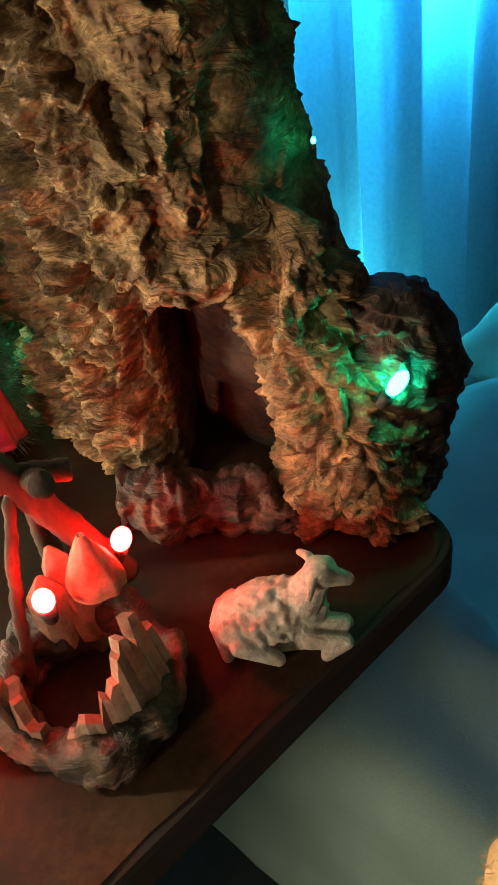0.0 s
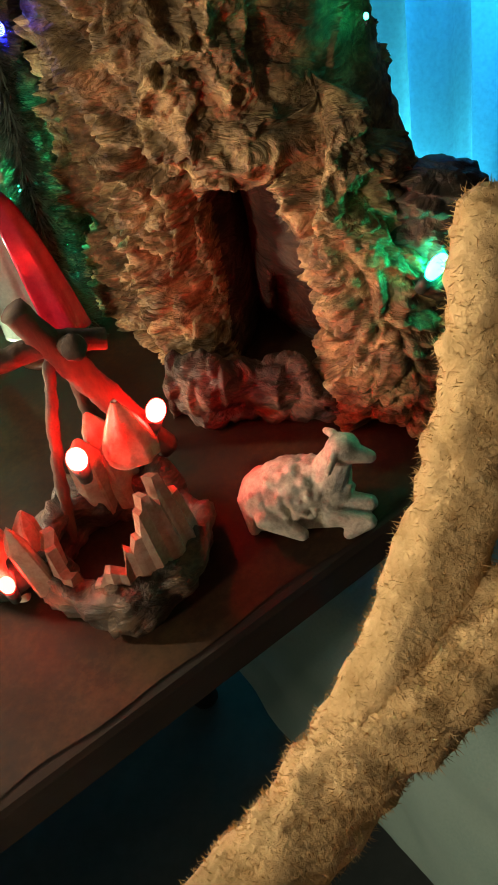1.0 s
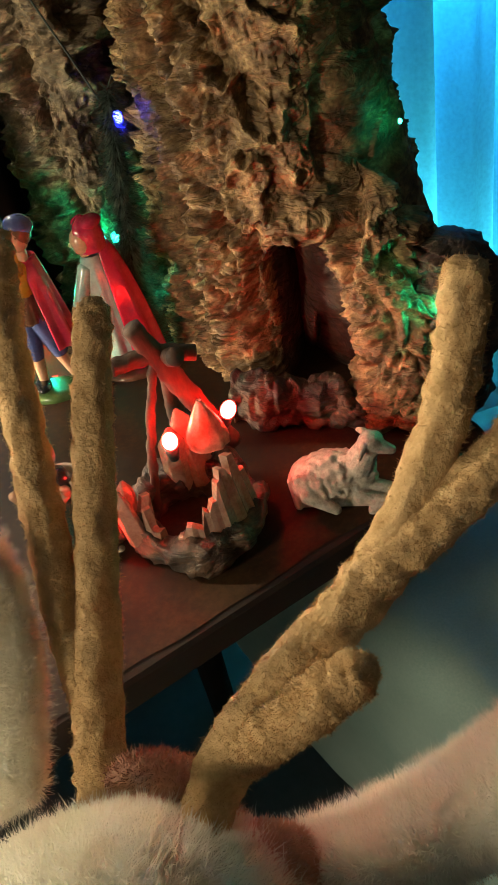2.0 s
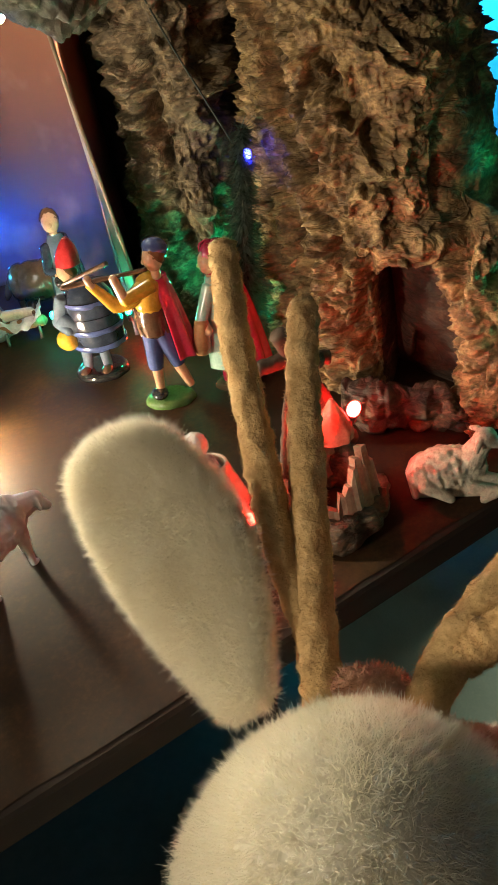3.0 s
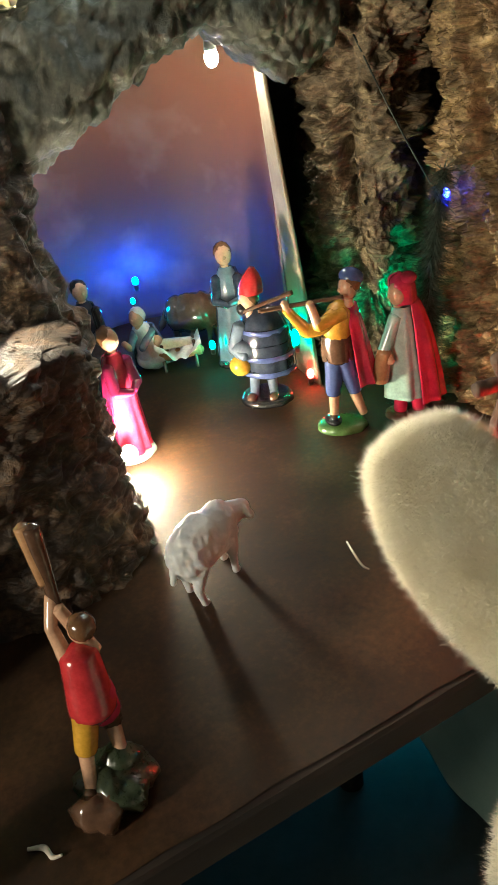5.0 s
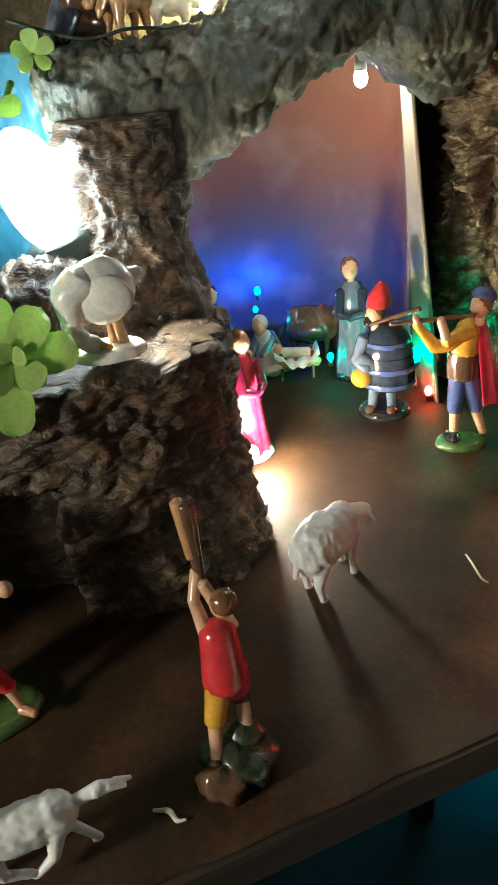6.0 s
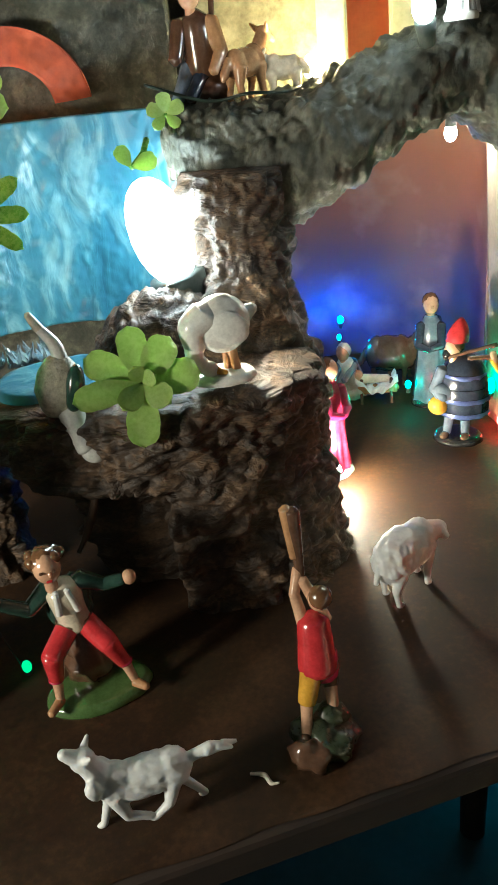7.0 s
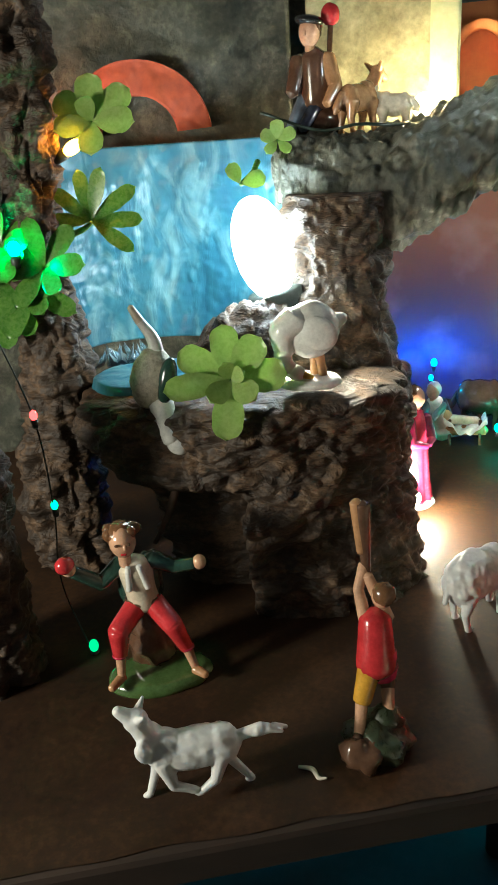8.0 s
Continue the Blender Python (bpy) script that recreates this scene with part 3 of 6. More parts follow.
def trunk_shift(p, off):
    d = lamellae(p)
    front = smooth_in(-(off.normalized().dot(D)), 0.1, 0.6)
    s = (p.x + 0.02) * 0.8 - (p.y - 0.33) * 0.6
    # the weathered outer flank is smoother
    d *= 0.18 + 0.82 * (1 - smooth_in(s, 0.034, 0.056))
    # hollow at the foot, with an overhanging lip
    px = p.x + 0.009 * noise.noise(p * 32)
    hx = smooth_in(px, -0.018, -0.006) * (1 - smooth_in(px, 0.046, 0.056))
    hz = 1 - smooth_in(p.z + 9.0 * (p.x - 0.014) ** 2 + 0.004 * noise.noise(p * 60), 0.086, 0.094)
    d = d * (1 - 0.6 * hx * hz * front) - 0.060 * hx * hz * front * (0.9 + 0.4 * noise.noise(p * 40))
    d += bump_at(p, (0.012, 0.29, 0.104), (0.045, 0.08, 0.010), 0.014)
    # long vertical rib with a furrow on its outer side
    rib = -0.030 + (0.17 - p.z) * 0.16
    d += 0.009 * math.exp(-((s - rib) / 0.008) ** 2) * front
    d -= 0.020 * math.exp(-((s - rib + 0.020) / 0.008) ** 2) * front * math.exp(-((p.z - 0.11) / 0.04) ** 2)
    d -= 0.016 * math.exp(-((s - rib - 0.036) / 0.014) ** 2) * front * math.exp(-((p.z - 0.178) / 0.026) ** 2)
    return d


def bark_piece(name, rows, rings, around, mat, label, shift=None, power=2.4, inner=None):
    """inner(point) tells where the inner cork, darkened for the hollow's shade, is used."""
    v, f = sweep(rows, rings, around, shift, power)
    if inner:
        me = mesh_from(name, v, f, [mat, M["bark_inner_shade"]], True, [1 if inner(sum((v[i] for i in q), Vector()) / len(q)) else 0 for q in f])
    else:
        me = mesh_from(name, v, f, [mat])
    ob = new(name, me)
    return tagged(ob, label, "cork bark", kind="")


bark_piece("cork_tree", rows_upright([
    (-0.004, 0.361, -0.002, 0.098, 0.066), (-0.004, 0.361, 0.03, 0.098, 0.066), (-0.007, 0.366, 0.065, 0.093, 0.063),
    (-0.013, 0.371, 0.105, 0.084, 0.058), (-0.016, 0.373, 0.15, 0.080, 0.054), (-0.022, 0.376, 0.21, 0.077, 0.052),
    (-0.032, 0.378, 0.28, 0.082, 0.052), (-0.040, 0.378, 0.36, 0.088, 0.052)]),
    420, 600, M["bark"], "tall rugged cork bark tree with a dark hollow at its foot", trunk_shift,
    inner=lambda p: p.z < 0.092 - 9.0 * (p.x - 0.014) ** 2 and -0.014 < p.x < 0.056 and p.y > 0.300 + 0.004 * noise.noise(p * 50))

bark_piece("cork_root", [
    (0.064, 0.263, -0.002, 0.026, -0.010, 0, 0.008, 0.024, 0), (0.063, 0.264, 0.02, 0.026, -0.010, 0, 0.008, 0.024, 0),
    (0.058, 0.274, 0.05, 0.025, -0.010, 0, 0.008, 0.022, 0), (0.050, 0.288, 0.08, 0.027, -0.012, 0, 0.008, 0.022, 0),
    (0.044, 0.300, 0.105, 0.024, -0.012, 0, 0.008, 0.018, 0), (0.038, 0.316, 0.125, 0.012, -0.006, 0, 0.004, 0.010, 0)],
    150, 190, M["bark"], "thick gnarled cork root at the foot of the bark tree", lambda p, o: 0.9 * lamellae(p) - 0.001)
bark_piece("cork_chip", [
    (-0.040, 0.272, 0.012, 0, 0.010, 0.002, 0, -0.002, 0.012), (-0.020, 0.264, 0.014, 0, 0.014, 0.002, 0, -0.002, 0.017),
    (0.002, 0.262, 0.010, 0, 0.012, 0.002, 0, -0.002, 0.013), (0.022, 0.256, 0.013, 0, 0.012, 0.002, 0, -0.002, 0.016), (0.036, 0.250, 0.008, 0, 0.006, 0, 0, 0, 0.008)],
    120, 70, M["bark_dark"], "low dark cork chips lying before the hollow", lambda p, o: 0.8 * rugged(p))

bark_piece("cork_lump", [
    (0.083, 0.279, -0.002, 0.020, -0.006, 0, 0.006, 0.022, 0), (0.083, 0.279, 0.03, 0.022, -0.006, 0, 0.006, 0.024, 0),
    (0.084, 0.279, 0.062, 0.022, -0.006, 0, 0.006, 0.024, 0), (0.083, 0.279, 0.084, 0.018, -0.004, 0, 0.004, 0.02, 0),
    (0.081, 0.279, 0.095, 0.007, 0, 0, 0, 0.008, 0)], 90, 130, M["bark_dark"], "small rounded cork piece standing at the table corner",
    lambda p, o: 0.5 * cork(p))


def column_shift(p, off):
    return lamellae(p) - 0.012 * math.exp(-((p.x + 0.152) / 0.012) ** 2)


bark_piece("cork_column", rows_upright([
    (-0.142, 0.432, -0.002, 0.042, 0.032), (-0.145, 0.430, 0.06, 0.040, 0.032), (-0.150, 0.424, 0.12, 0.040, 0.032),
    (-0.148, 0.418, 0.18, 0.042, 0.034), (-0.140, 0.412, 0.235, 0.050, 0.04), (-0.138, 0.404, 0.29, 0.066, 0.045),
    (-0.140, 0.404, 0.36, 0.09, 0.05), (-0.140, 0.404, 0.42, 0.10, 0.05)], Vector((0.93, -0.3, 0)), Vector((0.3, 0.93, 0))),
    220, 200, M["bark_strip"], "mossy cork column leaning over the cave mouth", column_shift)


def stump_shift(p, off):
    d = rugged(p)
    o = off.normalized()
    left = smooth_in(-(p.x + 0.352) * 0.858 - (p.y - 0.082) * 0.513, 0.0, 0.018)
    front = smooth_in(-(o.dot(Vector((-0.513, 0.858, 0)))), 0.0, 0.5)
    low = 1 - smooth_in(p.z, 0.072, 0.092)
    return d - 0.045 * left * front * low


SR, SD = Vector((0.858, 0.513, 0)), Vector((-0.513, 0.858, 0))
bark_piece("cork_stump", rows_upright([
    (-0.350, 0.140, -0.002, 0.080, 0.062), (-0.352, 0.140, 0.03, 0.082, 0.062), (-0.362, 0.138, 0.075, 0.092, 0.062),
    (-0.380, 0.134, 0.11, 0.109, 0.061), (-0.382, 0.133, 0.130, 0.108, 0.059), (-0.382, 0.134, 0.141, 0.096, 0.050),
    (-0.374, 0.138, 0.143, 0.03, 0.02)], SR, SD), 220, 340, M["bark_dark"], "broad dark cork stump with a hollow under its pond", stump_shift)


bark_piece("rock_mound", [
    (-0.440, 0.158, 0.135, -0.006, 0.012, 0, 0, 0, 0.014), (-0.415, 0.172, 0.138, -0.014, 0.030, 0, 0, 0, 0.030), (-0.385, 0.182, 0.142, -0.016, 0.036, 0, 0, 0, 0.034),
    (-0.352, 0.186, 0.142, -0.016, 0.036, 0, 0, 0, 0.028), (-0.325, 0.192, 0.132, -0.008, 0.018, 0, 0, 0, 0.014)], 90, 100, M["bark_dark"],
    "dark rugged mound on the stump below the lamp", lambda p, o: rugged(p))

# right flank of the stump, rising to the arch
bark_piece("cork_pillar", [
    (-0.322, 0.205, -0.002, 0.026, 0.008, 0, -0.012, 0.034, 0), (-0.324, 0.205, 0.05, 0.026, 0.008, 0, -0.012, 0.032, 0),
    (-0.328, 0.206, 0.10, 0.027, 0.008, 0, -0.012, 0.03, 0), (-0.338, 0.212, 0.15, 0.030, 0.008, 0, -0.012, 0.03, 0),
    (-0.352, 0.224, 0.20, 0.034, 0.008, 0, -0.012, 0.03, 0), (-0.360, 0.236, 0.25, 0.03, 0.008, 0, -0.012, 0.03, 0)],
    130, 150, M["bark_dark"], "narrow dark cork pillar carrying the rock arch", lambda p, o: rugged(p))


# crumpled rock arch over the cave, with the shelf of the upper scene on it
def arch_rows():
    keys = [(-0.408, 0.254, 0.262, 0.024, 0.022), (-0.392, 0.256, 0.252, 0.034, 0.036), (-0.360, 0.262, 0.241, 0.038, 0.050),
            (-0.318, 0.275, 0.254, 0.036, 0.040), (-0.278, 0.290, 0.278, 0.034, 0.034), (-0.240, 0.318, 0.296, 0.032, 0.032),
            (-0.200, 0.350, 0.286, 0.036, 0.052), (-0.166, 0.372, 0.286, 0.030, 0.044)]
    rows = []
    for i, (x, y, z, dep, hgt) in enumerate(keys):
        a, b = keys[max(0, i - 1)], keys[min(len(keys) - 1, i + 1)]
        t = Vector((b[0] - a[0], b[1] - a[1], 0)).normalized()
        out = Vector((t.y, -t.x, 0))
        rows.append((x, y, z, *(out * dep), 0, 0, hgt))
    return rows


_v, _f = sweep(arch_rows(), 230, 150, lambda p, o: crumple(p, 1.25), 3.0)
tagged(new("rock_arch", mesh_from("rock_arch", _v, _f, [M["rock_paper"]], True)),
       "dark grey-green arch of crumpled rock paper over the cave", "rock arch")


def build_shelf():
    verts, faces = [], []
    nx, ny = 110, 60
    o, r, d = Vector((-0.500, 0.235, 0)), Vector((0.926, 0.378, 0)), Vector((-0.378, 0.926, 0))
    for lay in (0, 1):
        for i in range(nx + 1):
            for j in range(ny + 1):
                s = 0.35 * i / nx
                back = 0.06 * (1 - smooth_in(s, 0.09, 0.12))
                t = back + (0.16 - back) * j / ny
                p = o + r * s + d * t
                rise = 0.030 * smooth_in(s, 0.20, 0.30)
                p.z = 0.283 + rise + (crumple(p, 0.25) if lay == 0 else -0.02)
                verts.append(p)
    n = (nx + 1) * (ny + 1)
    for lay in (0, 1):
        for i in range(nx):
            for j in range(ny):
                a = lay * n + i * (ny + 1) + j
                f = (a, a + ny + 1, a + ny + 2, a + 1)
                faces.append(f if lay == 0 else f[::-1])
    edge = [i * (ny + 1) for i in range(nx + 1)] + [nx * (ny + 1) + j for j in range(1, ny + 1)]
    edge += [i * (ny + 1) + ny for i in range(nx - 1, -1, -1)] + [j for j in range(ny - 1, 0, -1)]
    for a, b in zip(edge, edge[1:] + edge[:1]):
        faces.append((b, a, a + n, b + n))
    ob = new("upper_shelf", mesh_from("upper_shelf", verts, faces, [M["rock_paper"]], False))
    return tagged(ob, "rough rock-paper shelf above the cave, carrying the stable", "shelf")


build_shelf()


# painted cave backdrop, bent forward at its side
def bent_sheet(name, plan, z0, z1, mat, label, category, thick=0.003, relief=0.0, cols=120, rows=60, kind=""):
    p = spline(plan, cols + 1)
    verts, faces = [], []
    for lay in (0, 1):
        for i in range(cols + 1):
            a, b = p[max(0, i - 1)], p[min(cols, i + 1)]
            t = Vector((b[0] - a[0], b[1] - a[1], 0)).normalized()
            nrm = Vector((-t.y, t.x, 0))
            for j in range(rows + 1):
                q = Vector((p[i][0], p[i][1], z0 + (z1 - z0) * j / rows))
                k = thick * lay
                if relief and lay == 0:
                    k = -relief * (0.5 + crumple(q, 40))
                verts.append(q + nrm * k)
    n = (cols + 1) * (rows + 1)
    for lay in (0, 1):
        for i in range(cols):
            for j in range(rows):
                a = lay * n + i * (rows + 1) + j
                f = (a, a + rows + 1, a + rows + 2, a + 1)
                faces.append(f if lay == 0 else f[::-1])
    edge = [i * (rows + 1) for i in range(cols + 1)] + [cols * (rows + 1) + j for j in range(1, rows + 1)]
    edge += [i * (rows + 1) + rows for i in range(cols - 1, -1, -1)] + [j for j in range(rows - 1, 0, -1)]
    for a, b in zip(edge, edge[1:] + edge[:1]):
        faces.append((b, a, a + n, b + n))
    ob = new(name, mesh_from(name, verts, faces, [mat]))
    return tagged(ob, label, category, kind=kind)


bent_sheet("cave_backdrop", [(-0.47, 0.39), (-0.44, 0.47), (-0.38, 0.522), (-0.30, 0.528), (-0.240, 0.50), (-0.220, 0.45), (-0.214, 0.402)],
           0.001, 0.262, M["backdrop"], "bent card painted as a reddish evening sky with clouds", "backdrop")


def build_flap():
    """Pale side flap of the backdrop, leaning outwards at its foot."""
    verts, faces = [], []
    nu, nz = 8, 24
    for lay in (0, 1):
        for i in range(nu + 1):
            for j in range(nz + 1):
                u, h = i / nu, j / nz
                x = (-0.209 + 0.022 * u) * (1 - h) + (-0.2165 + 0.012 * u) * h
                y = 0.400 - 0.032 * u + 0.002 * math.sin(h * 5)
                verts.append((x + 0.002 * lay, y + 0.001 * lay, 0.001 + (0.250 - 0.010 * u) * h))
    n = (nu + 1) * (nz + 1)
    for lay in (0, 1):
        for i in range(nu):
            for j in range(nz):
                a = lay * n + i * (nz + 1) + j
                q = (a, a + nz + 1, a + nz + 2, a + 1)
                faces.append(q if lay == 0 else q[::-1])
    edge = [i * (nz + 1) for i in range(nu + 1)] + [nu * (nz + 1) + j for j in range(1, nz + 1)]
    edge += [i * (nz + 1) + nz for i in range(nu - 1, -1, -1)] + [j for j in range(nz - 1, 0, -1)]
    for a, b in zip(edge, edge[1:] + edge[:1]):
        faces.append((b, a, a + n, b + n))
    return tagged(new("backdrop_flap", mesh_from("backdrop_flap", verts, faces, [M["card"]])), "pale cream card flap at the side of the painted sky", "card")


build_flap()
bent_sheet("mountain_wall", [(-0.78, 0.16), (-0.68, 0.30), (-0.56, 0.40), (-0.46, 0.50), (-0.38, 0.56), (-0.27, 0.57), (-0.15, 0.52), (-0.02, 0.47)],
           0.001, 0.50, M["rock_paper"], "dark crumpled rock-paper mountain wall at the back", "mountain wall", 0.006, 0.02, 200, 90)
# added sheet: keeps the cleft dark by blocking the curtain's blue light
bent_sheet("cleft_blocker", [(-0.200, 0.470), (-0.150, 0.462), (-0.100, 0.448), (-0.050, 0.440), (-0.010, 0.430)], 0.001, 0.42, M["bark_dark"],
           "added dark cork sheet that blocks light through the cleft between the bark pieces", "cork bark", 0.005, 0.02, 110, 120)


# ---- lights of the landscape ----
def light_bulb(name, loc, colour, strength, r, label, turn=(0, 0, 0), stretch=1.4, socket=True, group="fairy lights"):
    """A tiny string-light: glowing tip in a dark socket."""
    t = thing(name, loc, label, "light", group)
    t.matrix_basis = pose(*loc, *turn)
    bm = bmesh.new()
    bmesh.ops.create_uvsphere(bm, u_segments=16, v_segments=10, radius=r, matrix=Matrix.Diagonal((1, 1, stretch, 1)))
    part("bulb", bm, glowing(name + "_glow", colour, strength), t, "lit lamp")
    if socket:
        bm = bmesh.new()
        bmesh.ops.create_cone(bm, cap_ends=True, segments=14, radius1=r * 0.7, radius2=r * 0.95, depth=r * 2.2, matrix=pose(0, 0, -r * (stretch + 0.8)))
        part("socket", bm, M["socket"], t)
    return t


# bulb made larger than the lamp so its shape takes in the glare
light_bulb("lamp_glare_bulb", (-0.396, 0.194, 0.217), (0.93, 1.0, 0.93), LAMP_MAIN, 0.021, "bright white lamp over the pond, oversized to show its glare", (8, -10, 0), 1.75, True, "")
light_bulb("path_light", (-0.301, 0.239, 0.022), (1.0, 0.83, 0.55), LAMP_PATH * 1.4, 0.0055, "warm white lamp lying behind the cork pillar", (70, 0, 30), 1.3)
light_bulb("cave_light", (-0.243, 0.393, 0.243), (1.0, 0.90, 0.70), LAMP_CAVE * 1.3, 0.0048, "white lamp under the top of the cave", (180, 0, 0), 1.3)
light_bulb("stable_light", (-0.325, 0.318, 0.302), (1.0, 0.74, 0.34), LAMP_STABLE, 0.008, "warm lamp glowing in the stable", (0, 0, 0), 1.1)
light_bulb("ridge_light", (-0.236, 0.262, 0.331), (0.98, 1.0, 0.90), LAMP_RIDGE, 0.007, "bright white lamp on the arch ridge", (30, 0, 0), 1.4)
light_bulb("blue_light", (-0.372, 0.492, 0.052), (0.003, 0.08, 1.0), LAMP_BLUE * 2.4, 0.0030, "blue lamp glowing behind the crib figures", (0, 0, 0), 1.3)
light_bulb("cyan_light", (-0.358, 0.442, 0.052), (0.008, 0.45, 1.0), LAMP_CYAN * 4.0, 0.0019, "cyan lamp among the crib figures")
light_bulb("green_light", (-0.203, 0.372, 0.042), (0.006, 1.0, 0.48), LAMP_GREEN * 1.6, 0.0030, "green lamp behind the flute player", (10, 0, 0), 2.4)
light_bulb("green_light", (-0.283, 0.412, 0.020), (0.006, 1.0, 0.55), LAMP_GREEN * 0.9, 0.0026, "green lamp beside the crib")
light_bulb("green_light", (-0.128, 0.392, 0.062), (0.006, 1.0, 0.42), LAMP_GREEN * 2.6, 0.0026, "green lamp in the cleft of the bark")
light_bulb("green_light", (0.0780, 0.2520, 0.070), (0.006, 1.0, 0.50), LAMP_GREEN * 1.0, 0.0030, "green lamp wedged between the cork pieces", (0, 35, 0), 2.0)
# bulb added only to throw a green patch on the bark
light_bulb("green_light", (0.061, 0.328, 0.136), (0.006, 1.0, 0.50), LAMP_GREEN * 0.9, 0.0010, "added tiny green bulb tinting the flank of the bark tree")
light_bulb("green_light", (-0.498, 0.062, 0.236), (0.006, 1.0, 0.20), LAMP_GREEN * 2.0, 0.0036, "green lamp between the plant leaves")
light_bulb("red_light", (-0.194, 0.372, 0.010), (1.0, 0.012, 0.008), LAMP_RED * 1.6, 0.003, "red lamp by the flute player's feet")
light_bulb("red_light", (-0.052, 0.186, 0.052), (1.0, 0.008, 0.006), LAMP_RED * 2.0, 0.0038, "red lamp in the camp fire", (10, 5, 0), 1.3)
light_bulb("red_light", (-0.029, 0.214, 0.047), (1.0, 0.008, 0.006), LAMP_RED * 2.0, 0.0038, "red lamp in the camp fire", (-10, 25, 0), 1.3)
light_bulb("red_light", (-0.085, 0.160, 0.017), (1.0, 0.012, 0.008), LAMP_RED * 1.0, 0.0028, "red lamp beside the kneeling figure")
light_bulb("blue_light", (-0.089, 0.344, 0.152), (0.015, 0.02, 1.0), LAMP_BLUE * 0.35, 0.0026, "small blue lamp at the top of the sprig")
light_bulb("orange_light", (-0.480, 0.108, 0.292), (1.0, 0.30, 0.008), LAMP_ORANGE * 1.6, 0.004, "orange lamp on the bark trunk", (0, 60, 20), 1.8)
light_bulb("red_light", (-0.433, -0.004, 0.157), (1.0, 0.05, 0.04), LAMP_RED * 0.05, 0.0022, "tiny red lamp on the hanging cable")
light_bulb("green_light", (-0.431, -0.002, 0.101), (0.004, 0.36, 0.09), LAMP_GREEN * 0.08, 0.0022, "tiny green lamp on the hanging cable")
light_bulb("green_light", (-0.419, -0.001, 0.006), (0.003, 0.30, 0.08), LAMP_GREEN * 0.03, 0.003, "faint green lamp lying on the table")


def cable(points, label, r=0.0011):
    v, f = rod(points, [r] * len(points), 12 * len(points), 8)
    return tagged(new("light_cable", mesh_from("light_cable", v, f, [M["cable"]])), label, "cable", "cables")


cable([(-0.445, -0.012, 0.21), (-0.433, -0.004, 0.154), (-0.431, -0.003, 0.098), (-0.434, -0.004, 0.05), (-0.421, -0.002, 0.004)], "thin dark green light cable hanging down the post", 0.0005)
cable([(-0.41, 0.225, 0.305), (-0.375, 0.243, 0.291), (-0.348, 0.252, 0.293), (-0.33, 0.268, 0.291), (-0.325, 0.30, 0.292)], "thin dark cable lying on the shelf edge")
cable([(-0.16, 0.385, 0.28), (-0.132, 0.37, 0.22), (-0.112, 0.362, 0.18), (-0.092, 0.348, 0.146)], "thin cable strung across the bark", 0.0006)
cable([(-0.247, 0.388, 0.258), (-0.235, 0.385, 0.262), (-0.21, 0.372, 0.262)], "short cable of the cave lamp")

